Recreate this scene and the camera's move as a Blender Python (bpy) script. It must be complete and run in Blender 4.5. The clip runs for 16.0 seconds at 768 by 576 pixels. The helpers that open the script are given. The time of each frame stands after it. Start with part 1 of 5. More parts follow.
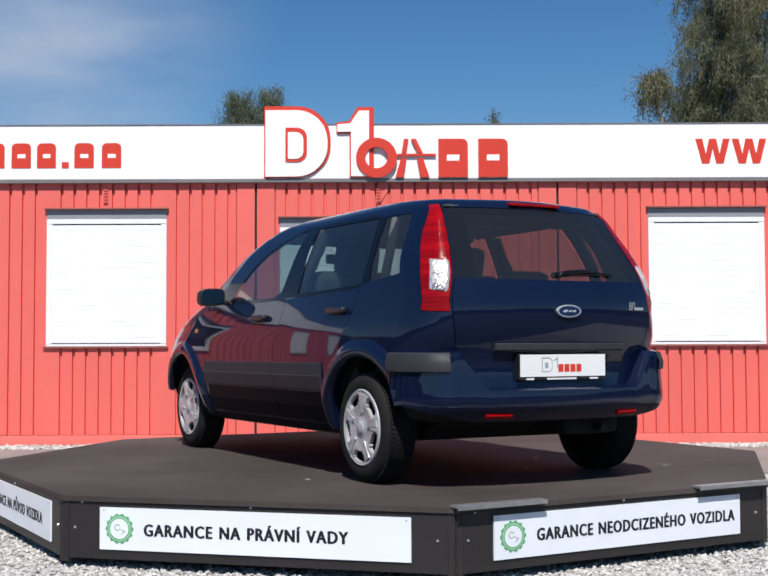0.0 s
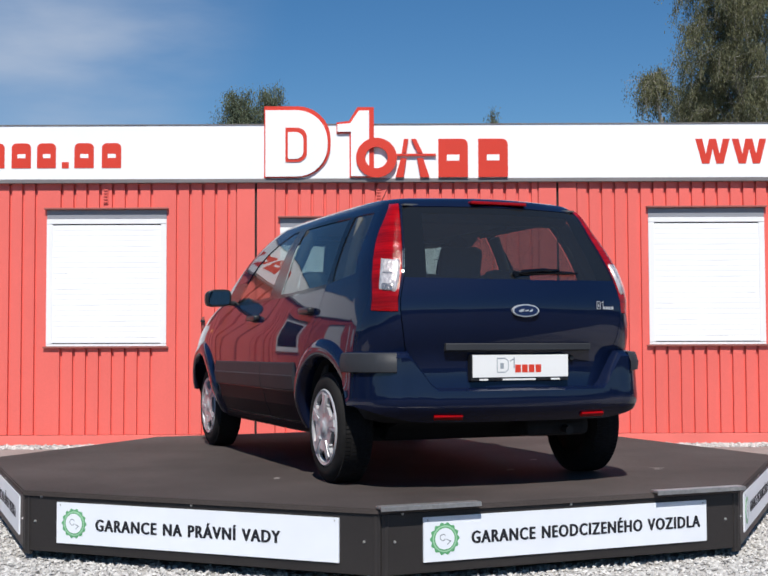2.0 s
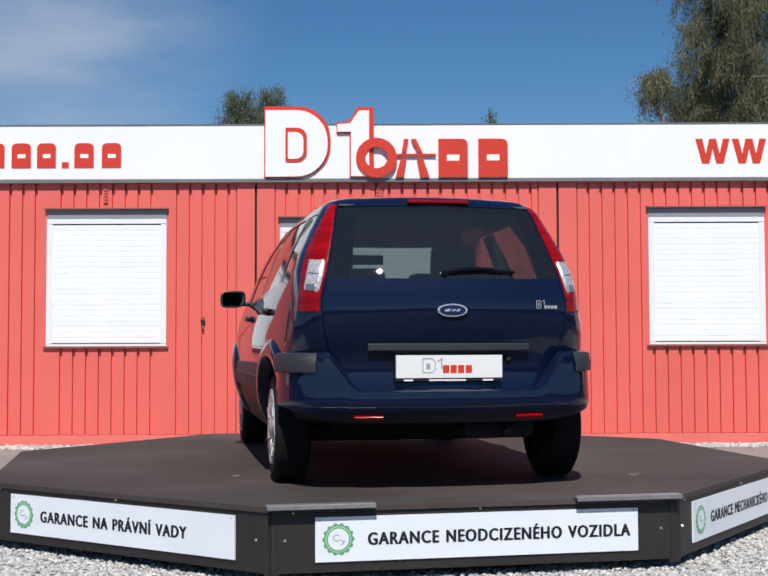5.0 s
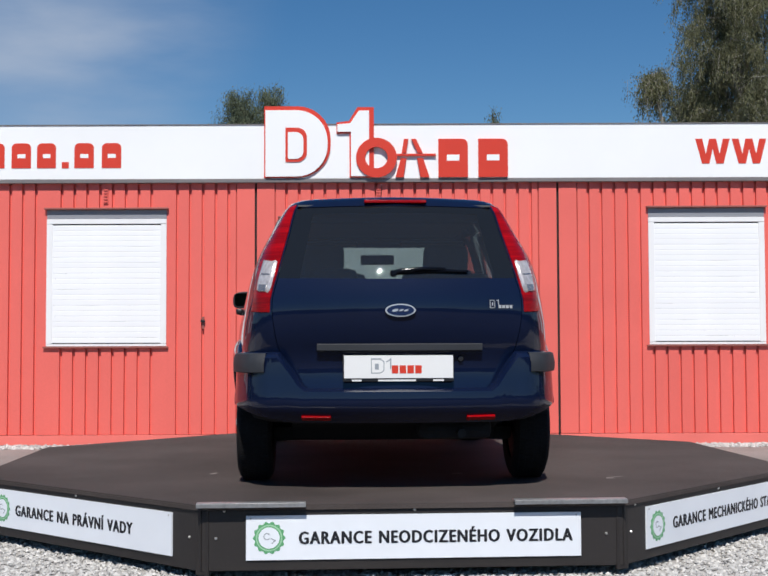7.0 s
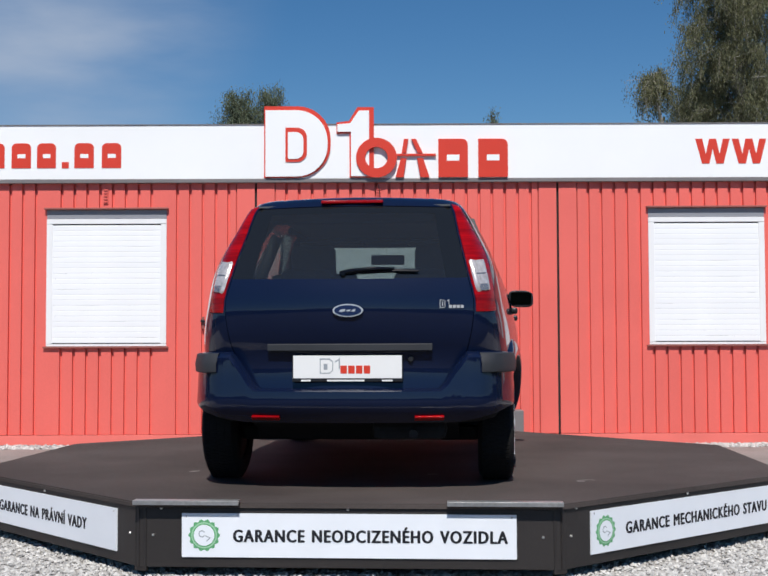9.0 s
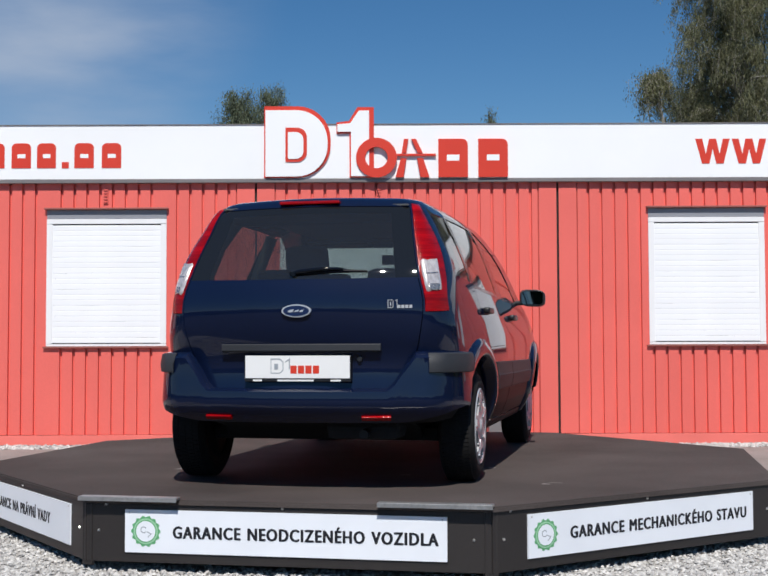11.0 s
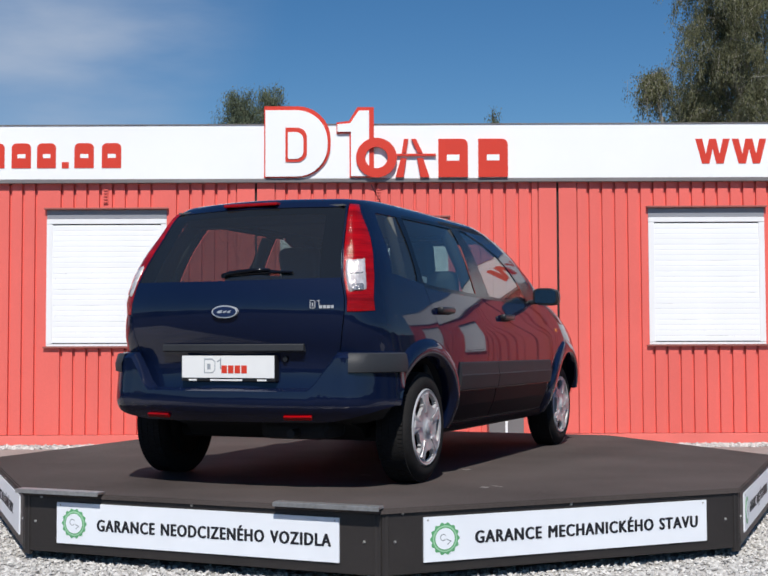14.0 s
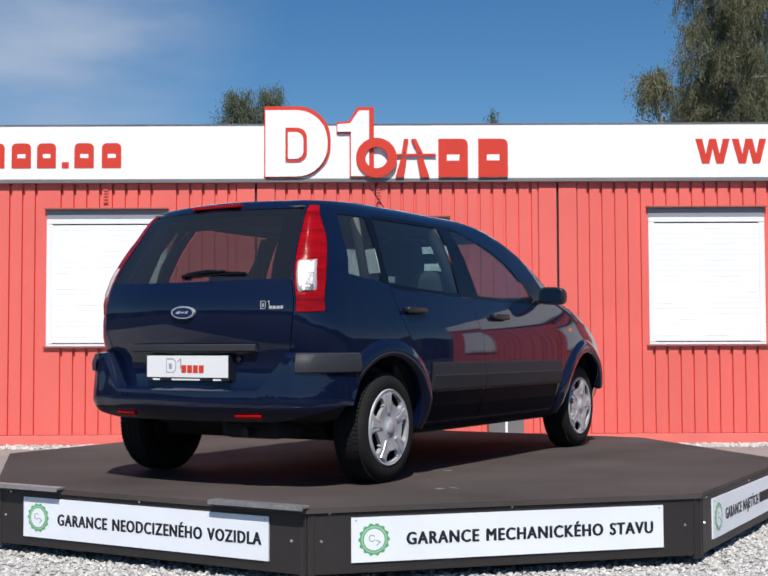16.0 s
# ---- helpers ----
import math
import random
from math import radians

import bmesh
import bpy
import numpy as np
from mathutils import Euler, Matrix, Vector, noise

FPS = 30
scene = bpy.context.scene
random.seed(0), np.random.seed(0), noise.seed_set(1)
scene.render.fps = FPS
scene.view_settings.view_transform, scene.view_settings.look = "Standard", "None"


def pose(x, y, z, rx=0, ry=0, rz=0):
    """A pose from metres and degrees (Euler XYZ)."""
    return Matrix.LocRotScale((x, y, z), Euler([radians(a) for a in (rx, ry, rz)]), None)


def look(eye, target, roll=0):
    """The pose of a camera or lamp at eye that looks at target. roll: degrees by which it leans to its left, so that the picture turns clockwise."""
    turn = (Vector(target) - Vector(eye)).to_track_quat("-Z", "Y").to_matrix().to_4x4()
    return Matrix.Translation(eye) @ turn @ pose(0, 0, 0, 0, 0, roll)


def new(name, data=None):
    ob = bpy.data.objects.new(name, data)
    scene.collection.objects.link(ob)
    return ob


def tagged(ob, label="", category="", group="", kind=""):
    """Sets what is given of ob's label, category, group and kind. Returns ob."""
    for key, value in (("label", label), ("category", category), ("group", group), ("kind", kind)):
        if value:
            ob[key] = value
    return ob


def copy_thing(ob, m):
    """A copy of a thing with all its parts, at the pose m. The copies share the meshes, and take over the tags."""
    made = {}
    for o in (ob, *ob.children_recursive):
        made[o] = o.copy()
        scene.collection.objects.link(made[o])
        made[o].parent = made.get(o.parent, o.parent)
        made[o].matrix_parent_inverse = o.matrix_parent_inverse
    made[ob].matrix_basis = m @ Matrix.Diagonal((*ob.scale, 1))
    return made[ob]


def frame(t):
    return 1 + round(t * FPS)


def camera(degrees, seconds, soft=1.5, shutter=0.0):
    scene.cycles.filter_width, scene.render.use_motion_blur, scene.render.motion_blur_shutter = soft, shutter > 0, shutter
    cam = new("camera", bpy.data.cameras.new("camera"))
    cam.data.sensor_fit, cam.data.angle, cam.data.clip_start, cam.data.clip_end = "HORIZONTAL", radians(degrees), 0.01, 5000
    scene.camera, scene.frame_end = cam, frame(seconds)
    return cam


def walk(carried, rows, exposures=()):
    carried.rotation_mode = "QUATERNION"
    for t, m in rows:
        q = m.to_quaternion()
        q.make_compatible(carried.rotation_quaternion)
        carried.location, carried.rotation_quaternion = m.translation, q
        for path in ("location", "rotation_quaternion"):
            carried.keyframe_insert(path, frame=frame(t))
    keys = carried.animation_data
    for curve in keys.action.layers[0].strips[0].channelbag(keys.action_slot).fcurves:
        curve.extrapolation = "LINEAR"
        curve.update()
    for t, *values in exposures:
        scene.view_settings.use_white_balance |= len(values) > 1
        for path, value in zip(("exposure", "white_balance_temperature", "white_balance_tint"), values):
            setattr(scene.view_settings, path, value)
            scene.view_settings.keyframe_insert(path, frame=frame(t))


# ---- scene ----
# The camera stands still before a turntable; the turntable and the car on it turn.
cam = camera(34.95, 16.0, soft=1.7)
EYE = (0.0, -7.443, 1.0)
VIEW = look(EYE, (0.0, -7.443 + math.cos(radians(2.685)), 1.0 + math.sin(radians(2.685))), -0.2)
walk(cam, [(0.0, VIEW), (16.0, VIEW)], [(0.0, 0.08), (3.0, 0.04), (6.5, -0.07), (9.0, -0.08), (12.5, -0.07), (14.5, 0.0), (16.0, 0.06)])

DECK = 0.325          # height of the turntable's deck
WALL_Y = 4.76         # face of the container wall
AXIS = (-0.014, 0.0)  # the turntable's axis


def yaw(t):
    """Turn of the turntable in degrees."""
    return 29.96 - 3.748 * t


# ---- world, sun ----
SUN_EL, SUN_AZ = 54.0, 181.0   # degrees; azimuth clockwise from +y
world = bpy.data.worlds.new("sky")
scene.world = world
world.use_nodes = True
wn, wl = world.node_tree.nodes, world.node_tree.links
wn.clear()
w_out = wn.new("ShaderNodeOutputWorld")
w_bg = wn.new("ShaderNodeBackground")
w_sky = wn.new("ShaderNodeTexSky")
w_sky.sky_type = "NISHITA"
w_sky.sun_disc = False
w_sky.sun_elevation = radians(SUN_EL)
w_sky.sun_rotation = radians(SUN_AZ)
w_sky.altitude = 400
w_sky.air_density = 1.0
w_sky.dust_density = 0.0
w_sky.ozone_density = 4.0
w_bg.inputs["Strength"].default_value = 0.085
w_hue = wn.new("ShaderNodeHueSaturation")
w_hue.inputs["Saturation"].default_value = 1.26
w_tex = wn.new("ShaderNodeTexCoord")
w_map = wn.new("ShaderNodeMapping")
w_map.inputs["Scale"].default_value = (1.0, 1.0, 3.6)
w_map.inputs["Rotation"].default_value = (0.0, radians(10), 0.0)
w_noise = wn.new("ShaderNodeTexNoise")
w_noise.inputs["Scale"].default_value = 3.2
w_noise.inputs["Detail"].default_value = 6.0
w_noise.inputs["Roughness"].default_value = 0.5
w_thin = wn.new("ShaderNodeMapRange")
w_thin.inputs["From Min"].default_value = 0.38
w_thin.inputs["From Max"].default_value = 0.75
w_thin.inputs["To Max"].default_value = 0.85
# the one thin cloud bank stands over the building's left part
w_dot = wn.new("ShaderNodeVectorMath")
w_dot.operation = "DOT_PRODUCT"
w_dot.inputs[1].default_value = Vector((-0.285, 1.0, 0.315)).normalized()
w_bank = wn.new("ShaderNodeMapRange")
w_bank.interpolation_type = "SMOOTHSTEP"
w_bank.inputs["From Min"].default_value = math.cos(radians(11.5))
w_bank.inputs["From Max"].default_value = math.cos(radians(2))
w_fac = wn.new("ShaderNodeMath")
w_fac.operation = "MULTIPLY"
w_mix = wn.new("ShaderNodeMixRGB")
w_mix.inputs["Color2"].default_value = (5.4, 6.2, 7.6, 1)
wl.new(w_tex.outputs["Generated"], w_map.inputs["Vector"])
wl.new(w_map.outputs["Vector"], w_noise.inputs["Vector"])
wl.new(w_noise.outputs["Fac"], w_thin.inputs["Value"])
wl.new(w_tex.outputs["Generated"], w_dot.inputs[0])
wl.new(w_dot.outputs["Value"], w_bank.inputs["Value"])
wl.new(w_thin.outputs["Result"], w_fac.inputs[0])
wl.new(w_bank.outputs["Result"], w_fac.inputs[1])
wl.new(w_fac.outputs["Value"], w_mix.inputs["Fac"])
wl.new(w_sky.outputs["Color"], w_hue.inputs["Color"])
wl.new(w_hue.outputs["Color"], w_mix.inputs["Color1"])
wl.new(w_mix.outputs["Color"], w_bg.inputs["Color"])
wl.new(w_bg.outputs["Background"], w_out.inputs["Surface"])

sun = new("sun", bpy.data.lights.new("sun", "SUN"))
sun.data.energy = 5.2
sun.data.angle = radians(0.55)
sun.data.color = (1.0, 0.96, 0.9)
_a, _e = radians(SUN_AZ), radians(SUN_EL)
sun.matrix_world = look((math.sin(_a) * math.cos(_e) * 30, math.cos(_a) * math.cos(_e) * 30, math.sin(_e) * 30), (0, 0, 0))


# ---- materials ----
def material(name, color, rough=0.5, metal=0.0, grain=0.0, scale=40.0, bump=0.0, bump_scale=120.0,
             coat=0.0, stain=0.0, stain_scale=1.5, vary=0.0, specular=0.5, stretch=(1, 1, 1), emit=0.0):
    """A painted, stone or metal surface with fine grain, broad stains and relief."""
    m = bpy.data.materials.new(name)
    m.use_nodes = True
    n, l = m.node_tree.nodes, m.node_tree.links
    b = n["Principled BSDF"]
    b.inputs["Roughness"].default_value = rough
    b.inputs["Metallic"].default_value = metal
    b.inputs["Coat Weight"].default_value = coat
    b.inputs["Coat Roughness"].default_value = 0.03
    b.inputs["Specular IOR Level"].default_value = specular
    tex = n.new("ShaderNodeTexCoord")
    mp = n.new("ShaderNodeMapping")
    mp.inputs["Scale"].default_value = stretch
    l.new(tex.outputs["Object"], mp.inputs["Vector"])
    last = None
    rgb = n.new("ShaderNodeRGB")
    rgb.outputs[0].default_value = (*color, 1)
    last = rgb.outputs[0]

    def darken(amount, sc, detail):
        nonlocal last
        tx = n.new("ShaderNodeTexNoise")
        tx.inputs["Scale"].default_value = sc
        tx.inputs["Detail"].default_value = detail
        l.new(mp.outputs["Vector"], tx.inputs["Vector"])
        r = n.new("ShaderNodeMapRange")
        r.inputs["From Min"].default_value, r.inputs["From Max"].default_value = 0.3, 0.7
        r.inputs["To Min"].default_value, r.inputs["To Max"].default_value = 1 - amount, 1 + amount
        l.new(tx.outputs["Fac"], r.inputs["Value"])
        mx = n.new("ShaderNodeVectorMath")
        mx.operation = "SCALE"
        l.new(last, mx.inputs[0])
        l.new(r.outputs["Result"], mx.inputs["Scale"])
        last = mx.outputs[0]

    if grain:
        darken(grain, scale, 4)
    if stain:
        darken(stain, stain_scale, 5)
    if vary:
        info = n.new("ShaderNodeObjectInfo")
        r = n.new("ShaderNodeMapRange")
        r.inputs["To Min"].default_value, r.inputs["To Max"].default_value = 1 - vary, 1 + vary
        l.new(info.outputs["Random"], r.inputs["Value"])
        mx = n.new("ShaderNodeVectorMath")
        mx.operation = "SCALE"
        l.new(last, mx.inputs[0])
        l.new(r.outputs["Result"], mx.inputs["Scale"])
        last = mx.outputs[0]
    l.new(last, b.inputs["Base Color"])
    if emit:
        l.new(last, b.inputs["Emission Color"])
        b.inputs["Emission Strength"].default_value = emit
    if bump:
        tx = n.new("ShaderNodeTexNoise")
        tx.inputs["Scale"].default_value = bump_scale
        tx.inputs["Detail"].default_value = 4
        l.new(mp.outputs["Vector"], tx.inputs["Vector"])
        bp = n.new("ShaderNodeBump")
        bp.inputs["Strength"].default_value = bump
        bp.inputs["Distance"].default_value = 0.01
        l.new(tx.outputs["Fac"], bp.inputs["Height"])
        l.new(bp.outputs["Normal"], b.inputs["Normal"])
    return m


def glass(name, tint, gloss=0.1, dust=0.0):
    """A thin tinted pane: seen through, with a mirror gloss on it."""
    m = bpy.data.materials.new(name)
    m.use_nodes = True
    n, l = m.node_tree.nodes, m.node_tree.links
    n.remove(n["Principled BSDF"])
    tr = n.new("ShaderNodeBsdfTransparent")
    tr.inputs["Color"].default_value = (*tint, 1)
    gl = n.new("ShaderNodeBsdfGlossy")
    gl.inputs["Roughness"].default_value = 0.01
    lw = n.new("ShaderNodeLayerWeight")
    lw.inputs["Blend"].default_value = 0.5
    pw = n.new("ShaderNodeMath")
    pw.operation = "POWER"
    pw.inputs[1].default_value = 4.0
    fr = n.new("ShaderNodeMapRange")
    fr.inputs["To Min"].default_value = gloss
    mx = n.new("ShaderNodeMixShader")
    l.new(lw.outputs["Facing"], pw.inputs[0])
    l.new(pw.outputs[0], fr.inputs["Value"])
    l.new(fr.outputs["Result"], mx.inputs["Fac"])
    l.new(tr.outputs[0], mx.inputs[1])
    l.new(gl.outputs[0], mx.inputs[2])
    last = mx
    if dust:
        df = n.new("ShaderNodeBsdfDiffuse")
        df.inputs["Color"].default_value = (0.5, 0.49, 0.46, 1)
        last = n.new("ShaderNodeMixShader")
        last.inputs["Fac"].default_value = dust
        l.new(mx.outputs[0], last.inputs[1])
        l.new(df.outputs[0], last.inputs[2])
    l.new(last.outputs[0], n["Material Output"].inputs["Surface"])
    return m


def island_vary(m, low, high):
    """Vary the colour piece by piece within one joined mesh."""
    n, l = m.node_tree.nodes, m.node_tree.links
    b = n["Principled BSDF"]
    src = b.inputs["Base Color"].links[0].from_socket
    geo = n.new("ShaderNodeNewGeometry")
    r = n.new("ShaderNodeMapRange")
    r.inputs["To Min"].default_value, r.inputs["To Max"].default_value = low, high
    l.new(geo.outputs["Random Per Island"], r.inputs["Value"])
    mx = n.new("ShaderNodeVectorMath")
    mx.operation = "SCALE"
    l.new(src, mx.inputs[0])
    l.new(r.outputs["Result"], mx.inputs["Scale"])
    l.new(mx.outputs[0], b.inputs["Base Color"])
    return m


RED_WALL = material("red_sheet_metal", (0.74, 0.135, 0.11), 0.5, grain=0.03, scale=90, stain=0.05, stain_scale=1.1, vary=0.015)
RED_DARK = material("red_frame_paint", (0.50, 0.07, 0.055), 0.5, stain=0.08, stain_scale=3)
RED_BEAM = material("red_beam_paint", (0.76, 0.17, 0.14), 0.5, stain=0.07, stain_scale=2.2)
RED_SIGN = material("red_sign_film", (0.62, 0.045, 0.022), 0.4, stain=0.03, stain_scale=2)
DARK_RED = material("dark_red_edge", (0.24, 0.03, 0.025), 0.5)
BLACK_GAP = material("black_rubber_seal", (0.012, 0.012, 0.013), 0.8, grain=0.2)
WHITE_SIGN = material("white_sign_board", (0.85, 0.86, 0.87), 0.45, stain=0.025, stain_scale=0.9)
WHITE_SHUT = material("white_shutter_slat", (0.84, 0.85, 0.87), 0.5, stain=0.02, stain_scale=3, vary=0.02)
WHITE_FRAME = material("white_window_frame", (0.80, 0.80, 0.81), 0.35, stain=0.02, stain_scale=4)
MIRROR = material("mirror_silver", (0.22, 0.24, 0.26), 0.03, metal=1.0)
GREY_TRIM = material("grey_metal_trim", (0.20, 0.185, 0.185), 0.45, metal=0.2, stain=0.1, stain_scale=2)
BROWN_SILL = material("brown_sill_metal", (0.27, 0.085, 0.07), 0.5, stain=0.1, stain_scale=4)
# grey darkened to hold the shade that the flashing throws on the box
SHUTTER_BOX = material("shaded_shutter_box", (0.25, 0.26, 0.29), 0.5, stain=0.04)
DARK_PANE = glass("dark_window_pane", (0.08, 0.09, 0.10), 0.08)
ROOM_DARK = material("dark_room", (0.03, 0.03, 0.033), 0.9)
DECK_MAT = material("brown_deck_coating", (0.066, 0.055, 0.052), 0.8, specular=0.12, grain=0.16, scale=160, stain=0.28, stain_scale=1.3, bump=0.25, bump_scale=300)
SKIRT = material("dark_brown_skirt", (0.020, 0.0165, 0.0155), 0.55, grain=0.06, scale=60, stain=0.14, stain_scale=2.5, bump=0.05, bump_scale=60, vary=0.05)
STEEL = material("galvanised_steel", (0.42, 0.41, 0.40), 0.42, metal=0.75, grain=0.15, scale=60, stain=0.15, stain_scale=9)
SCREW = material("zinc_screw", (0.75, 0.74, 0.72), 0.3, metal=0.8)
BASE_DARK = material("dark_turntable_base", (0.015, 0.014, 0.014), 0.8, grain=0.2)
SIGN_WHITE = material("white_plastic_sign", (0.76, 0.79, 0.84), 0.38, stain=0.025, stain_scale=5)
INK = material("black_print", (0.012, 0.013, 0.018), 0.6, specular=0.3)
GREEN_INK = material("green_print", (0.10, 0.34, 0.15), 0.5)
GREEN_PALE = material("pale_green_print", (0.32, 0.56, 0.36), 0.5)
GREY_INK = material("grey_print", (0.30, 0.33, 0.36), 0.5)
GRAVEL = material("crushed_gravel_bed", (0.42, 0.40, 0.38), 0.9, grain=0.25, scale=55, stain=0.15, stain_scale=1.2, bump=1.0, bump_scale=60)
STONE = island_vary(material("gravel_stone", (0.47, 0.455, 0.435), 0.85, grain=0.15, scale=150), 0.65, 1.3)
PAVING = material("grey_brown_paving", (0.235, 0.21, 0.195), 0.85, grain=0.25, scale=70, stain=0.15, stain_scale=1.5, bump=0.3)
ASPHALT = material("worn_asphalt", (0.042, 0.042, 0.045), 0.9, grain=0.3, scale=90, stain=0.2, stain_scale=0.4, bump=0.4, bump_scale=150)
NAVY = material("navy_car_paint", (0.0024, 0.0066, 0.027), 0.6, specular=0.05, coat=0.9, grain=0.05, scale=900, stain=0.06, stain_scale=3)
GREY_PLASTIC = material("grey_car_plastic", (0.028, 0.030, 0.035), 0.58, specular=0.35, grain=0.06, scale=500, stain=0.08, stain_scale=5, bump=0.06, bump_scale=900)
MOULDING = material("dark_moulding_plastic", (0.019, 0.021, 0.026), 0.6, specular=0.3, grain=0.06, scale=500, stain=0.08, stain_scale=5)
SCUFF = material("pale_scuff", (0.22, 0.20, 0.19), 0.8, grain=0.3, scale=60)
BLACK_PLASTIC = material("black_car_plastic", (0.014, 0.014, 0.016), 0.4, grain=0.1, scale=300)
BLACK_TRIM = material("black_window_trim", (0.004, 0.005, 0.009), 0.15, specular=0.25)
# navy of the lower doors and sills, with their shade put into the colour
SHADED_NAVY = material("shaded_navy_lower_body", (0.003, 0.0045, 0.010), 0.5, specular=0.05, grain=0.1, scale=200, stain=0.15, stain_scale=4)
UNDERBODY = material("underbody_black", (0.008, 0.008, 0.009), 0.85, grain=0.3, scale=20)
TYRE = material("tyre_rubber", (0.0145, 0.0138, 0.0138), 0.85, specular=0.2, grain=0.2, scale=80, stain=0.25, stain_scale=6, bump=0.15, bump_scale=200)
HUBCAP = material("silver_hubcap", (0.44, 0.445, 0.46), 0.36, metal=0.2, grain=0.05, scale=300, stain=0.16, stain_scale=14)
HUB_DARK = material("dark_wheel_disc", (0.02, 0.02, 0.02), 0.6, metal=0.4)
CHROME = material("chrome", (0.80, 0.81, 0.83), 0.10, metal=1.0)
GLASS_BLACK = material("black_glass_border", (0.011, 0.012, 0.013), 0.02, specular=0.6)
SILVER = material("silver_badge_metal", (0.55, 0.57, 0.60), 0.3, metal=0.35)
BADGE_BLUE = material("badge_blue", (0.012, 0.025, 0.075), 0.3, specular=0.2, coat=0.3)
STICKER = material("grey_white_sticker", (0.42, 0.43, 0.45), 0.5)
LAMP_RED = material("red_lamp_lens", (0.26, 0.0015, 0.003), 0.14, specular=0.25, coat=0.15, grain=0.3, scale=45, stretch=(0.15, 0.15, 3), stain=0.35, stain_scale=9, bump=0.25, bump_scale=70)
LAMP_WHITE = material("clear_lamp_lens", (0.70, 0.64, 0.61), 0.22, metal=0.45, coat=1.0, grain=0.22, scale=70, stain=0.25, stain_scale=24, bump=0.5, bump_scale=80, stretch=(1, 1, 0.5))
LAMP_BULB = material("grey_lamp_reflector", (0.40, 0.37, 0.36), 0.25, metal=0.7, coat=1.0, grain=0.3, scale=90, bump=0.5, bump_scale=90)
LAMP_AMBER = material("amber_indicator", (0.55, 0.20, 0.03), 0.2, coat=1.0)
CAR_GLASS = glass("green_tinted_glass", (0.48, 0.58, 0.56), 0.10, 0.012)
REAR_GLASS = glass("dark_tinted_glass", (0.36, 0.39, 0.38), 0.09, 0.024)
SEAT_CLOTH = material("grey_seat_cloth", (0.075, 0.085, 0.095), 0.9, grain=0.2, scale=200, stain=0.1)
CABIN = material("dark_cabin_plastic", (0.030, 0.031, 0.034), 0.7, grain=0.1, scale=200)
CABIN_PALE = material("pale_cabin_lining", (0.085, 0.09, 0.09), 0.9, grain=0.1, scale=100)
PAPER = material("white_paper", (0.70, 0.70, 0.70), 0.7)
PLATE_WHITE = material("white_number_plate", (0.80, 0.80, 0.79), 0.35)
BARK = material("birch_bark", (0.30, 0.28, 0.25), 0.85, grain=0.45, scale=9, stretch=(1, 1, 3), bump=0.5)
BARK_DARK = material("dark_bark", (0.09, 0.075, 0.06), 0.9, grain=0.4, scale=14, bump=0.5)


# for the unseen backdrop that the car's paint reflects
WOODS = material("woods_backdrop", (0.035, 0.045, 0.02), 0.95, specular=0.1, grain=0.5, scale=1.2, stain=0.4, stain_scale=0.15, bump=0.8, bump_scale=2.0)


def leaf(name, color):
    m = material(name, color, 0.6, grain=0.2, scale=2.0, specular=0.25)
    island_vary(m, 0.45, 1.6)
    n, l = m.node_tree.nodes, m.node_tree.links
    b = n["Principled BSDF"]
    t = n.new("ShaderNodeBsdfTranslucent")
    mx = n.new("ShaderNodeMixShader")
    mx.inputs["Fac"].default_value = 0.45
    l.new(b.inputs["Base Color"].links[0].from_socket, t.inputs["Color"])
    l.new(b.outputs[0], mx.inputs[1])
    l.new(t.outputs[0], mx.inputs[2])
    l.new(mx.outputs[0], n["Material Output"].inputs["Surface"])
    return m


LEAF_BIRCH = leaf("birch_leaf", (0.175, 0.178, 0.098))
LEAF_GREEN = leaf("poplar_leaf", (0.165, 0.195, 0.125))


# ---- mesh helpers ----
def finish(name, me, mat, parent=None, label="", smooth=False):
    if mat is not None:
        me.materials.clear()
        me.materials.append(mat)
    if smooth:
        for p in me.polygons:
            p.use_smooth = True
    ob = new(name, me)
    if parent is not None:
        ob.parent = parent
    if label:
        ob["label"] = label
    return ob


def part(name, bm, mat, parent=None, label="", smooth=False):
    """One bmesh as one mesh object under a thing or a part."""
    me = bpy.data.meshes.new(name)
    bmesh.ops.recalc_face_normals(bm, faces=bm.faces)
    bm.to_mesh(me)
    bm.free()
    return finish(name, me, mat, parent, label, smooth)


def raw(name, verts, faces, mat, parent=None, label="", smooth=False):
    me = bpy.data.meshes.new(name)
    me.from_pydata([tuple(v) for v in verts], [], [tuple(f) for f in faces])
    me.update()
    return finish(name, me, mat, parent, label, smooth)


def box(bm, x0, x1, y0, y1, z0, z1, bevel=0.0, m=None):
    r = bmesh.ops.create_cube(bm, size=1.0)
    vs = r["verts"]
    for v in vs:
        v.co = Vector(((x0 + x1) / 2 + v.co.x * (x1 - x0), (y0 + y1) / 2 + v.co.y * (y1 - y0), (z0 + z1) / 2 + v.co.z * (z1 - z0)))
    if bevel:
        es = list({e for v in vs for e in v.link_edges})
        g = bmesh.ops.bevel(bm, geom=es, offset=bevel, segments=2, affect="EDGES", profile=0.6)
        vs = list({v for f in g["faces"] for v in f.verts} | {v for v in vs if v.is_valid})
    if m is not None:
        bmesh.ops.transform(bm, matrix=m, verts=vs)
    return bm


def boxes(*args, bevel=0.0):
    bm = bmesh.new()
    for a in args:
        box(bm, *a, bevel=bevel)
    return bm


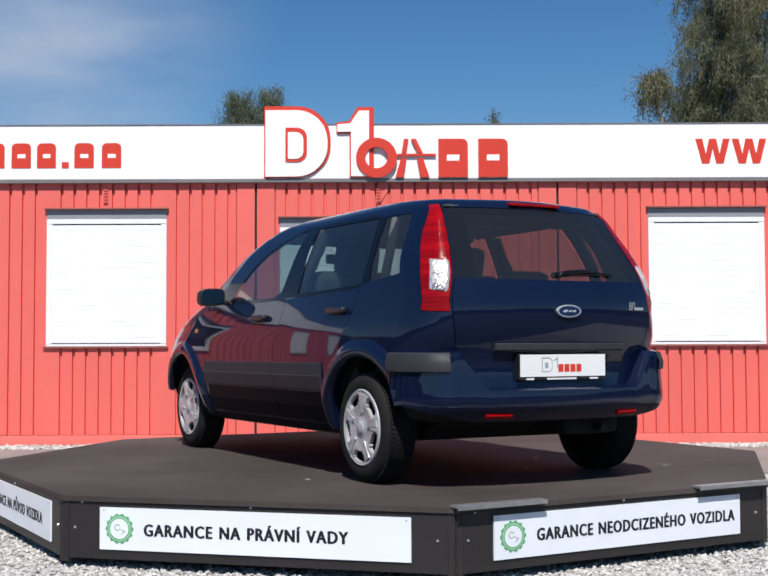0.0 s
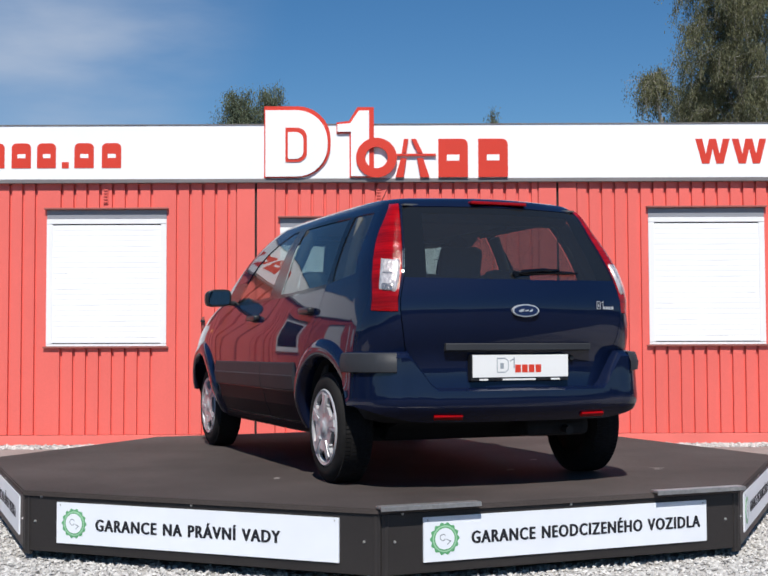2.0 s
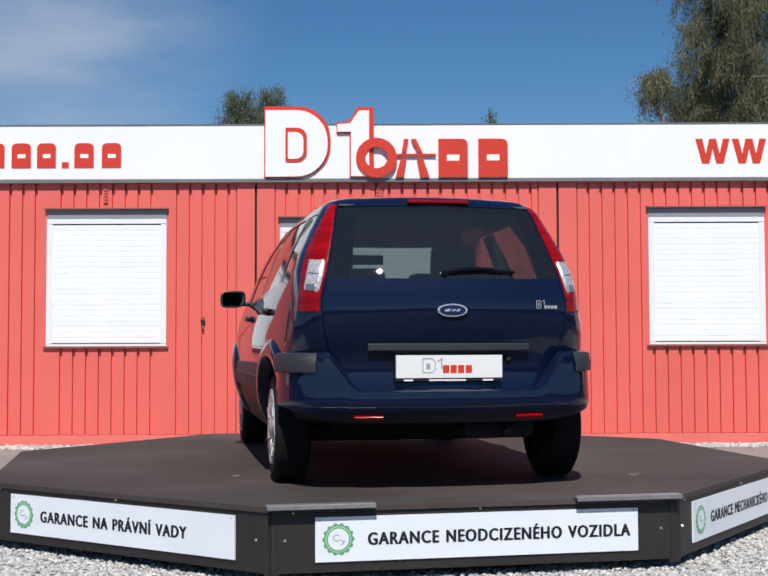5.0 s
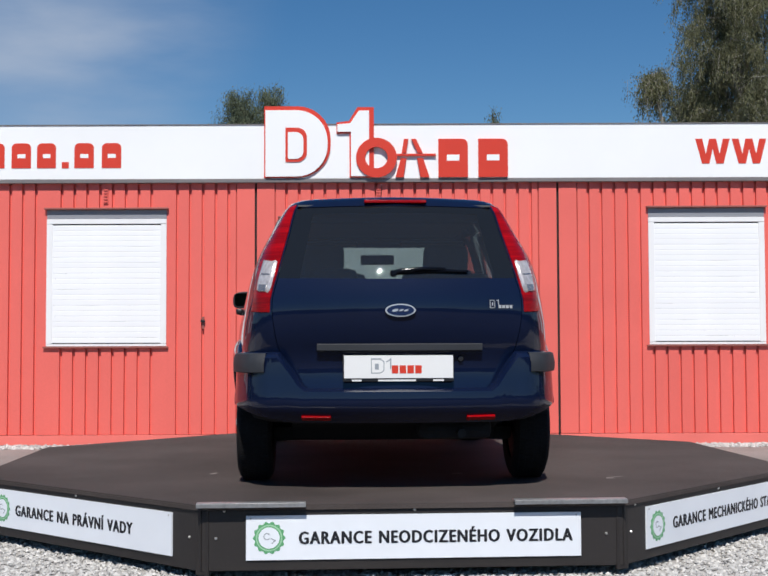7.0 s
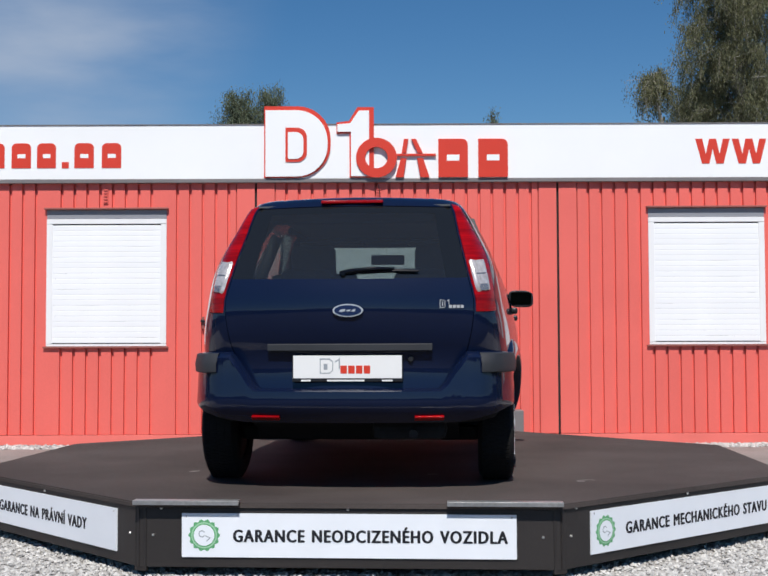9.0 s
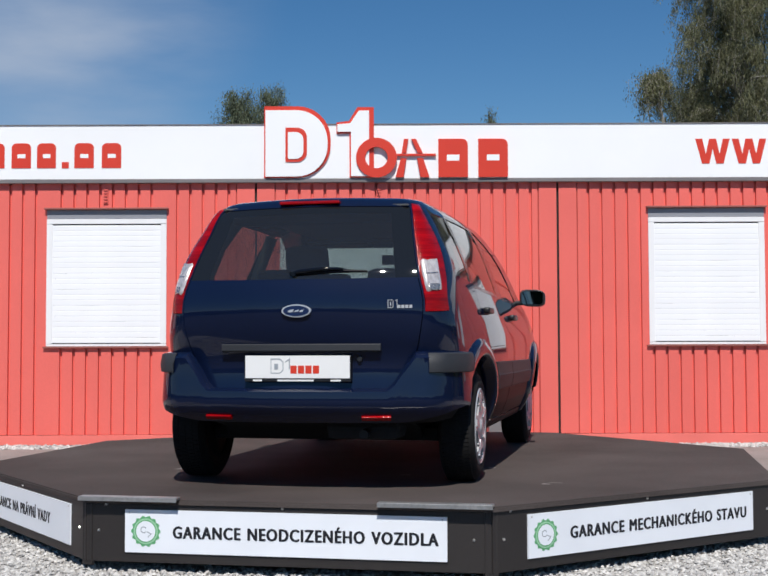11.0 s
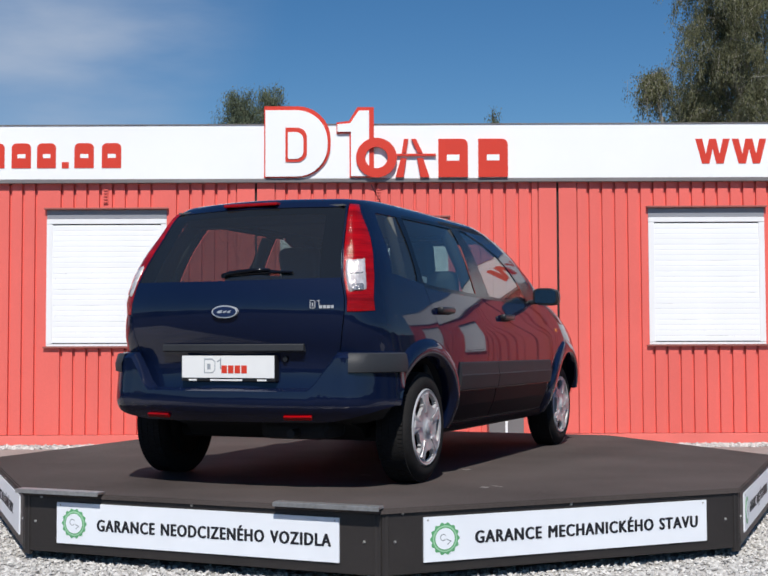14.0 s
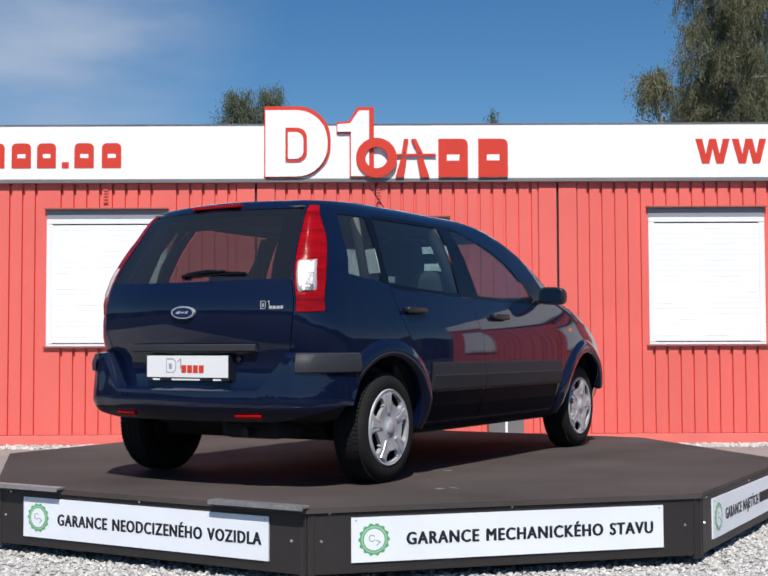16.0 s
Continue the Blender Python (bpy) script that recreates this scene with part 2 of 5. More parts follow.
def prism(points, y0, y1):
    """An outline in x and z, extruded in y from y0 to y1."""
    bm = bmesh.new()
    a = [bm.verts.new((x, y0, z)) for x, z in points]
    b = [bm.verts.new((x, y1, z)) for x, z in points]
    n = len(points)
    bm.faces.new(a)
    bm.faces.new(b)
    for i in range(n):
        bm.faces.new((a[i], a[(i + 1) % n], b[(i + 1) % n], b[i]))
    return bm


def revolve(profile, seg=48, axis="x"):
    """A closed or open profile of (radius, along) turned about an axis."""
    vs, fs = [], []
    n = len(profile)
    for i in range(seg):
        a = 2 * math.pi * i / seg
        for r, h in profile:
            p = (h, r * math.cos(a), r * math.sin(a))
            vs.append(p if axis == "x" else (p[1], p[2], p[0]) if axis == "z" else (p[1], p[0], p[2]))
    for i in range(seg):
        j = (i + 1) % seg
        for k in range(n - 1):
            fs.append((i * n + k, i * n + k + 1, j * n + k + 1, j * n + k))
    return vs, fs


def split_words(me, gap):
    """The mesh of a line of words, cut at the blanks into one mesh a word."""
    spans = sorted((min(me.vertices[i].co.x for i in p.vertices), max(me.vertices[i].co.x for i in p.vertices)) for p in me.polygons)
    cuts, reach = [], spans[0][1]
    for a, b in spans:
        if a > reach + gap:
            cuts.append((a + reach) / 2)
        reach = max(reach, b)
    out = []
    for k in range(len(cuts) + 1):
        lo, hi = (cuts[k - 1] if k else -9), (cuts[k] if k < len(cuts) else 9)
        bm = bmesh.new()
        bm.from_mesh(me)
        bmesh.ops.delete(bm, geom=[v for v in bm.verts if not lo < v.co.x < hi], context="VERTS")
        w = bpy.data.meshes.new("word")
        bm.to_mesh(w)
        bm.free()
        out.append(w)
    return out


def lettering(body, width, height, depth=0.002, bold=0.02):
    """A word as a mesh in x and z, facing -y, from the origin to the right, set to that width and cap height."""
    cu = bpy.data.curves.new("wording", "FONT")
    cu.body = body
    cu.size = 1.0
    cu.space_character = 1.16
    cu.space_word = 1.25
    cu.extrude = 0.01
    cu.resolution_u = 3
    ob = new("wording", cu)
    dg = bpy.context.evaluated_depsgraph_get()
    me = bpy.data.meshes.new_from_object(ob.evaluated_get(dg))
    bpy.data.objects.remove(ob)
    bm = bmesh.new()
    bm.from_mesh(me)
    bm.verts.ensure_lookup_table()
    n = len(bm.verts)
    for dx, dz, dd in ((-bold, 0.0, 0.0012), (bold, 0.0, 0.0006), (0.0, bold * 0.35, 0.0003), (0.0, -bold * 0.35, 0.0009)):
        g = bmesh.ops.duplicate(bm, geom=bm.verts[:n] + bm.edges[:] [:0] + [f for f in bm.faces if all(v.index < n and v.index >= 0 for v in f.verts)])
        for v in g["geom"]:
            if isinstance(v, bmesh.types.BMVert):
                v.co += Vector((dx, dz, dd))
                v.index = -1
        bm.verts.ensure_lookup_table()
    bm.to_mesh(me)
    bm.free()
    co = np.empty(len(me.vertices) * 3)
    me.vertices.foreach_get("co", co)
    co = co.reshape(-1, 3)
    x0, x1 = co[:, 0].min(), co[:, 0].max()
    out = np.stack([(co[:, 0] - x0) / (x1 - x0) * width, -(co[:, 2] + 0.01) / 0.02 * depth, co[:, 1] / 0.73 * height], 1)
    me.vertices.foreach_set("co", out.ravel())
    me.update()
    return me


# ---- ground ----
def ground_sheet(name, x0, x1, y0, y1, z, mat, label):
    bm = bmesh.new()
    vs = [bm.verts.new(p) for p in ((x0, y0, z), (x1, y0, z), (x1, y1, z), (x0, y1, z))]
    bm.faces.new(vs)
    ob = part(name, bm, mat)
    return tagged(ob, label, "ground", kind="structure")


ground_sheet("ground", -900, 900, -900, 900, -0.03, ASPHALT, "dark worn asphalt yard reaching to the horizon")
bm = bmesh.new()
box(bm, -9.0, 9.0, -2.9, 4.75, -0.06, 0.0)
tagged(part("gravel_bed", bm, GRAVEL), "pale crushed gravel bed around the turntable", "ground", kind="structure")
bm = bmesh.new()
box(bm, -16, 16, 2.0, 4.34, -0.05, 0.012)
tagged(part("pavement", bm, PAVING), "grey-brown paved strip behind the turntable", "pavement", kind="structure")


def stones():
    """Loose crushed stones round the front of the turntable and along the wall."""
    rng = np.random.default_rng(5)
    ico = [(0, 0, 1), (0.9, 0, 0.2), (0.25, 0.85, 0.1), (-0.75, 0.5, 0.15), (-0.7, -0.55, 0.2), (0.3, -0.9, 0.1), (0, 0, -0.6)]
    tri = [(0, 1, 2), (0, 2, 3), (0, 3, 4), (0, 4, 5), (0, 5, 1), (6, 2, 1), (6, 3, 2), (6, 4, 3), (6, 5, 4), (6, 1, 5)]
    ico, tri = np.array(ico), np.array(tri)
    pts = []
    while len(pts) < 36000:
        x, y = rng.uniform(-3.1, 3.1), rng.uniform(-2.9, 0.6)
        if math.hypot(x, y) > 2.02:
            pts.append((x, y, rng.uniform(0.005, 0.0145)))
    for _ in range(7000):
        pts.append((rng.uniform(-5, 5), rng.uniform(4.33, 4.75), rng.uniform(0.012, 0.026)))
    pts = np.array(pts)
    n = len(pts)
    a = rng.uniform(0, 6.28, n)
    tilt = rng.uniform(-0.7, 0.7, n)
    sx, sy, sz = (rng.uniform(0.7, 1.4, n) for _ in range(3))
    v = np.repeat(ico[None], n, 0) * np.stack([sx, sy, sz * 0.8], 1)[:, None]
    v = v + rng.normal(0, 0.12, v.shape)
    c, s = np.cos(tilt)[:, None], np.sin(tilt)[:, None]
    v = np.stack([v[..., 0], v[..., 1] * c - v[..., 2] * s, v[..., 1] * s + v[..., 2] * c], -1)
    c, s = np.cos(a)[:, None], np.sin(a)[:, None]
    v = np.stack([v[..., 0] * c - v[..., 1] * s, v[..., 0] * s + v[..., 1] * c, v[..., 2]], -1)
    v = v * pts[:, 2][:, None, None]
    v[..., 0] += pts[:, 0][:, None]
    v[..., 1] += pts[:, 1][:, None]
    v[..., 2] += (pts[:, 2] * 0.35)[:, None]
    f = tri[None] + (np.arange(n) * len(ico))[:, None, None]
    me = bpy.data.meshes.new("gravel")
    me.from_pydata(v.reshape(-1, 3).tolist(), [], f.reshape(-1, 3).tolist())
    me.update()
    tagged(finish("gravel", me, STONE), "loose pale grey crushed stones lying on the yard", "gravel", kind="stuff")


stones()

# ---- added far tree line, out of view, to darken the car's reflections ----
def unseen_tree_line():
    """A far, dark, uneven belt round the yard's open side, seen only in reflections."""
    rng = random.Random(4)
    bm = bmesh.new()
    n, low, high, back = 150, [], [], []
    for i in range(n + 1):
        a = radians(150 + 240 * i / n)
        r = 90 + 3 * math.sin(i * 0.9) + rng.uniform(-1, 1)
        top = 7.0 + 0.5 * math.sin(i * 0.31) + 0.2 * math.sin(i * 0.83 + 1)
        x, y = r * math.cos(a), r * math.sin(a)
        low.append(bm.verts.new((x, y, -0.03)))
        high.append(bm.verts.new((x * 1.03, y * 1.03, top)))
        back.append(bm.verts.new((x * 1.15, y * 1.15, -0.03)))
    for i in range(n):
        bm.faces.new((low[i], low[i + 1], high[i + 1], high[i]))
        bm.faces.new((high[i], high[i + 1], back[i + 1], back[i]))
    tagged(part("backdrop", bm, WOODS), "added dark green backdrop out of view, shaped as a far belt of trees", "woods", kind="structure")


unseen_tree_line()

# ---- container building ----
UNIT = 3.03                 # width of one container
JOINT_X = -1.284            # a joint between two containers
WALL_BOTTOM, WALL_TOP = 0.118, 2.66
BAND_BOTTOM, BAND_TOP = 2.672, 3.212


def container_wall(x0, opening, name, label):
    """The end wall of one container: ribbed sheet metal with an opening, posts and a base beam."""
    x1 = x0 + UNIT
    wall = tagged(new(name), label, "wall", "container walls", "structure")
    a, b, z0, z1 = opening
    post = 0.178
    pitch, groove, deep = 0.1290, 0.030, 0.030

    def sheet(xa, xb, za, zb):
        """One upright strip of ribbed sheet, 4 cm thick, from xa to xb."""
        prof = [(xa, 0.0)]
        k = math.ceil((xa - x0 - 0.292) / pitch)
        while True:
            g = x0 + 0.292 + k * pitch
            if g + groove + 0.012 > xb:
                break
            if g > xa + 0.01:
                prof += [(g, 0.0), (g + 0.005, deep), (g + groove - 0.005, deep), (g + groove, 0.0)]
            k += 1
        prof.append((xb, 0.0))
        bm = bmesh.new()
        lo = [bm.verts.new((x, WALL_Y + d, za)) for x, d in prof]
        hi = [bm.verts.new((x, WALL_Y + d, zb)) for x, d in prof]
        lob = [bm.verts.new((x, WALL_Y + 0.06, za)) for x, d in prof]
        hib = [bm.verts.new((x, WALL_Y + 0.06, zb)) for x, d in prof]
        for i in range(len(prof) - 1):
            bm.faces.new((lo[i], lo[i + 1], hi[i + 1], hi[i]))
            bm.faces.new((lob[i], hib[i], hib[i + 1], lob[i + 1]))
            bm.faces.new((hi[i], hi[i + 1], hib[i + 1], hib[i]))
            bm.faces.new((lo[i], lob[i], lob[i + 1], lo[i + 1]))
        bm.faces.new((lo[0], hi[0], hib[0], lob[0]))
        bm.faces.new((lo[-1], lob[-1], hib[-1], hi[-1]))
        part("ribbed_panel", bm, RED_WALL, wall)

    gap = 0.011
    seam = 0.012
    sheet(x0 + gap + post + seam, a, WALL_BOTTOM, WALL_TOP)
    sheet(b, x1 - gap - post - seam, WALL_BOTTOM, WALL_TOP)
    for xa in (x0 + gap + post, x1 - gap - post - seam):
        part("panel_seam", boxes((xa + 0.0005, xa + seam - 0.0005, WALL_Y + 0.014, WALL_Y + 0.06, WALL_BOTTOM, WALL_TOP)), RED_DARK, wall, "recessed dark red seam")
    if z1 > z0:
        sheet(a, b, WALL_BOTTOM, z0)
        sheet(a, b, z1, WALL_TOP)
    for xa, xb in ((x0 + gap, x0 + gap + post), (x1 - gap - post, x1 - gap)):
        part("corner_post", boxes((xa, xb, WALL_Y - 0.006, WALL_Y + 0.12, 0.118, WALL_TOP), bevel=0.004), RED_WALL, wall)
    part("base_beam", boxes((x0 + gap, x1 - gap, WALL_Y - 0.012, WALL_Y + 0.14, 0.016, 0.113), bevel=0.004), RED_BEAM, wall)
    part("joint", boxes((x0 - gap + 0.001, x0 + gap - 0.001, WALL_Y + 0.02, WALL_Y + 0.12, 0.016, WALL_TOP)), BLACK_GAP, wall, "black rubber joint between the containers")
    part("back_wall", boxes((x0 + 0.02, x1 - 0.02, WALL_Y + 0.5, WALL_Y + 0.56, 0.05, WALL_TOP)), ROOM_DARK, wall)
    return wall


def shutter_window(name, x0, x1, z0, z1, shut=True):
    """A window with a roller shutter, a shutter box, a flashing above and a sill."""
    win = tagged(new(name), "white-framed window with a closed white roller shutter" if shut else "white-framed window with a dark pane", "window", "container windows", "structure")
    y = WALL_Y
    win.location = (x0, y, z0)
    w, h = x1 - x0, z1 - z0
    part("lintel_flashing", boxes((-0.02, w + 0.02, -0.045, 0.03, h - 0.012, h + 0.006), bevel=0.003), BROWN_SILL, win, "brown metal flashing")
    part("window_sill", boxes((-0.025, w + 0.02, -0.030, 0.03, -0.030, -0.012), bevel=0.003), BROWN_SILL, win, "brown metal sill")
    part("sill_upstand", boxes((0.0, w, -0.012, 0.03, -0.010, 0.012)), WHITE_FRAME, win)
    part("shutter_box", boxes((0.0, w, -0.006, 0.04, h - 0.105, h - 0.014), bevel=0.004), SHUTTER_BOX, win, "roller shutter box, its grey deepened for the shade under the flashing")
    part("top_rail", boxes((0.0, w, -0.016, 0.04, h - 0.155, h - 0.107), bevel=0.004), WHITE_FRAME, win)
    for xa, xb in ((0.0, 0.058), (w - 0.058, w)):
        part("guide_rail", boxes((xa, xb, -0.014, 0.04, 0.014, h - 0.157), bevel=0.003), WHITE_FRAME, win)
    if shut:
        n = 22
        z_lo, z_hi = 0.022, h - 0.168
        step = (z_hi - z_lo) / n
        me = None
        for i in range(n):
            if me is None:
                vs, fs = [], []
                prof = [(-0.0065, 0.0), (-0.0075, 0.15), (-0.0075, 0.85), (-0.0065, 0.985), (0.006, 0.985), (0.006, 0.0)]
                for xx in (0.058, w - 0.058):
                    vs += [(xx, yy, zz * step) for yy, zz in prof]
                k = len(prof)
                fs = [(j, (j + 1) % k, k + (j + 1) % k, k + j) for j in range(k)] + [tuple(range(k)), tuple(range(2 * k - 1, k - 1, -1))]
                ob = raw("slat", vs, fs, WHITE_SHUT, win)
                me = ob.data
            else:
                ob = new("slat", me)
                ob.parent = win
            ob.location = (0, 0, z_lo + i * step)
        part("end_strip", boxes((0.06, w - 0.06, -0.010, 0.006, 0.014, 0.021)), BLACK_GAP, win)
        part("shadow_gap", boxes((0.06, w - 0.06, 0.004, 0.02, h - 0.170, h - 0.158)), BLACK_GAP, win)
    else:
        part("bottom_rail", boxes((0.058, w - 0.058, -0.012, 0.04, 0.014, 0.07)), WHITE_FRAME, win)
        p = part("pane", boxes((0.058, w - 0.058, 0.012, 0.018, 0.03, h - 0.14)), DARK_PANE, win)
        p.visible_shadow = False
    return win


WINDOWS = {-2: (1.0, 2.22, False), -1: (0.934, 2.136, True), 0: (0.244, 1.93, True), 1: (0.906, 2.07, True), 2: (0.9, 2.1, True), -3: (0.9, 2.1, True), 3: (0.9, 2.1, True), -4: (0.9, 2.1, True)}
for i in range(-4, 4):
    xa = JOINT_X + i * UNIT
    wa, wb, is_shut = WINDOWS[i]
    z_lo, z_hi = (1.01, 2.38) if i != 0 else (1.01, 2.29)
    container_wall(xa, (xa + wa, xa + wb, z_lo - 0.012, z_hi), f"wall_{i + 5}", "red ribbed sheet-metal container wall")
    shutter_window(f"window_{i + 5}", xa + wa, xa + wb, z_lo, z_hi, is_shut)

for xc in (-2.79, -0.05):
    slot = tagged(new("wall_vent"), "small red louvred vent high in the container wall", "vent", "wall vents")
    slot.location = (xc, WALL_Y - 0.004, 2.50)
    part("plate", boxes((-0.024, 0.024, -0.006, 0.0, -0.075, 0.075)), RED_WALL, slot)
    for k in range(5):
        part("louvre", boxes((-0.020, 0.020, -0.013, -0.006, -0.064 + k * 0.03, -0.050 + k * 0.03), bevel=0.002), RED_DARK, slot)

handle = tagged(new("wall_lock"), "small dark lock with a lever on the red container wall", "lock")
handle.location = (-1.81, WALL_Y, 1.23)
part("escutcheon", boxes((-0.012, 0.012, -0.012, 0.0, -0.06, 0.06), bevel=0.003), BROWN_SILL, handle)
part("lever", boxes((-0.022, 0.022, -0.035, -0.012, 0.005, 0.03), bevel=0.004), BLACK_PLASTIC, handle)

crate = tagged(new("wall_cabinet"), "low grey metal cabinet with a white strip at the wall's foot", "cabinet")
crate.location = (1.19, WALL_Y - 0.16, 0.0)
part("body", boxes((-0.17, 0.17, -0.10, 0.13, 0.01, 0.36), bevel=0.008), GREY_TRIM, crate)
part("strip", boxes((-0.012, 0.012, -0.106, -0.1005, 0.03, 0.34)), WHITE_FRAME, crate)

# side walls, back and flat roof close the building
X_LO, X_HI = JOINT_X - 4 * UNIT, JOINT_X + 4 * UNIT
tagged(part("wall_west", boxes((X_LO - 0.08, X_LO, WALL_Y, WALL_Y + 6.0, 0.0, 2.66)), RED_WALL), "red container side wall", "wall", kind="structure")
tagged(part("wall_east", boxes((X_HI, X_HI + 0.08, WALL_Y, WALL_Y + 6.0, 0.0, 2.66)), RED_WALL), "red container side wall", "wall", kind="structure")
tagged(part("wall_north", boxes((X_LO, X_HI, WALL_Y + 5.92, WALL_Y + 6.0, 0.0, 2.66)), RED_WALL), "red container rear wall", "wall", kind="structure")
tagged(part("roof", boxes((X_LO - 0.1, X_HI + 0.1, WALL_Y + 0.02, WALL_Y + 6.1, 2.665, 2.76)), GREY_TRIM), "flat grey container roof", "roof", kind="structure")

# ---- fascia with its signs ----
FY = WALL_Y - 0.045
fascia = tagged(new("fascia"), "long white fascia board with a grey metal edge", "sign board", kind="structure")
part("board", boxes((X_LO, X_HI, FY, FY + 0.04, BAND_BOTTOM, BAND_TOP)), WHITE_SIGN, fascia)
part("edge_trim", boxes((X_LO, X_HI, FY - 0.006, FY + 0.12, 2.632, BAND_BOTTOM - 0.002), bevel=0.004), GREY_TRIM, fascia, "grey metal edge under the board")
part("top_trim", boxes((X_LO, X_HI, FY - 0.008, FY + 0.09, BAND_TOP + 0.001, BAND_TOP + 0.010)), GREY_TRIM, fascia)


def arc(cx, cz, rx, rz, a0, a1, n=14):
    return [(cx + rx * math.cos(radians(a0 + (a1 - a0) * i / n)), cz + rz * math.sin(radians(a0 + (a1 - a0) * i / n))) for i in range(n + 1)]


def ring_shape(cx, cz, rx, rz, thick, y0, y1, a0=40, a1=320):
    return prism(arc(cx, cz, rx, rz, a0, a1, 22) + arc(cx, cz, rx - thick, rz - thick, a1, a0, 22), y0, y1)


def company_mark(name, label, x, z, s, y, depth):
    """The company's mark as plain shapes: a white rounded slab and upright with red edges, then red blocks."""
    mark = tagged(new(name), label, "sign")
    mark.location = (x, y, z)

    def slab(w, h, r):
        return [(0, 0)] + arc(w - r, r, r, r, -90, 0, 10) + arc(w - r, h - r, r, r, 0, 90, 10) + [(0, h)]

    def sc(pts, dx=0.0, dz=0.0):
        return [((px + dx) * s, (pz + dz) * s) for px, pz in pts]

    part("slab_edge", prism(sc(slab(0.665, 0.72, 0.33)), -0.5 * depth, 0.0), RED_SIGN, mark, "red edge of the slab")
    part("slab", prism(sc(slab(0.622, 0.668, 0.31), 0.014, 0.010), -depth, -0.5 * depth), WHITE_SIGN, mark, "white rounded slab")
    part("core_edge", prism(sc(slab(0.215, 0.345, 0.10), 0.215, 0.155), -1.25 * depth, -depth), RED_SIGN, mark)
    part("core", prism(sc(slab(0.155, 0.27, 0.075), 0.240, 0.185), -1.45 * depth, -1.25 * depth), WHITE_SIGN, mark)
    up = [(0.855, 0.0), (1.10, 0.0), (1.10, 0.71), (0.935, 0.71), (0.85, 0.57), (0.725, 0.555), (0.725, 0.445), (0.855, 0.445)]
    upw = [(0.870, 0.012), (1.052, 0.012), (1.052, 0.672), (0.95, 0.672), (0.862, 0.545), (0.735, 0.535), (0.735, 0.46), (0.870, 0.46)]
    part("upright_edge", prism(sc(up), -0.5 * depth, 0.0), RED_SIGN, mark)
    part("upright", prism(sc(upw), -depth, -0.5 * depth), WHITE_SIGN, mark, "white upright")
    part("ring", ring_shape(1.125 * s, 0.195 * s, 0.205 * s, 0.20 * s, 0.092 * s, -1.5 * depth, -depth, 0, 359.9), RED_SIGN, mark)
    for xa, xb, xc_, xd in ((1.315, 1.395, 1.40, 1.445), (1.565, 1.655, 1.475, 1.52)):
        part("lane_low", prism(sc([(min(xa, xd + 9), 0.0), (xb, 0.0), ((xb + xd) / 2 + 0.005, 0.19), ((xa + xc_) / 2 + 0.012, 0.19)]), -0.9 * depth, 0.0), RED_SIGN, mark)
        part("lane_high", prism(sc([((xa + xc_) / 2 + 0.02, 0.245), ((xb + xd) / 2, 0.245), (xd, 0.385), (xc_, 0.385)]), -0.9 * depth, 0.0), RED_SIGN, mark)
    part("bridge", prism(sc([(1.28, 0.215), (1.72, 0.215), (1.72, 0.236), (1.28, 0.236)]), -0.9 * depth, 0.0), RED_SIGN, mark)
    for xa, xb in ((1.745, 2.04), (2.145, 2.44)):
        part("block", prism(sc([(xa, 0.0), (xb, 0.0)] + arc(xb - 0.06, 0.325, 0.06, 0.06, 0, 90, 6) + [(xa, 0.385)]), -0.9 * depth, 0.0), RED_SIGN, mark, "red block")
        part("slot", prism(sc([(xa + 0.085, 0.165), (xb - 0.085, 0.165), (xb - 0.085, 0.225), (xa + 0.085, 0.225)]), -0.93 * depth, -0.88 * depth), WHITE_SIGN, mark)
    return mark


company_mark("roof_sign", "large company mark of white slabs and red blocks on the fascia", -1.196, 2.678, 1.0, FY, 0.032)

# red film shapes of the address on the board
addr = tagged(new("web_address"), "row of red letter-sized shapes on the white fascia", "lettering")
addr.location = (0, FY, 0)
for xa, xb in ((-4.0, -3.80), (-3.73, -3.535), (-3.475, -3.285), (-3.10, -2.905), (-2.825, -2.63)):
    part("block", prism([(xa, 2.784), (xb, 2.784)] + arc(xb - 0.05, 2.985, 0.05, 0.05, 0, 90, 6) + arc(xa + 0.05, 2.985, 0.05, 0.05, 90, 180, 6), -0.004, -0.0005), RED_SIGN, addr)
    part("slot", boxes((xa + 0.06, xb - 0.055, -0.0052, -0.0042, 2.885, 2.925)), WHITE_SIGN, addr)
part("dot", prism([(-3.225, 2.782), (-3.155, 2.782), (-3.155, 2.845), (-3.225, 2.845)], -0.004, -0.0005), RED_SIGN, addr)

www = tagged(new("web_lettering"), "three red capital letters on the white fascia", "lettering")
www.location = (3.128, FY, 2.808)
W_LINE = ((0, 1), (0.2, 1), (0.30, 0.38), (0.40, 1), (0.60, 1), (0.70, 0.38), (0.80, 1), (1, 1), (0.81, 0), (0.60, 0), (0.5, 0.6), (0.40, 0), (0.19, 0))
for k in range(3):
    part("letter_w", prism([(k * 0.366 + a * 0.346, b * 0.25) for a, b in W_LINE], -0.004, -0.0005), RED_SIGN, www)

# ---- turntable ----
APO = 2.19                        # from the axis to a side
SIDE = 2 * APO * math.tan(radians(22.5))
turntable = tagged(new("turntable"), "octagonal dark brown display turntable with white signs round it", "turntable")


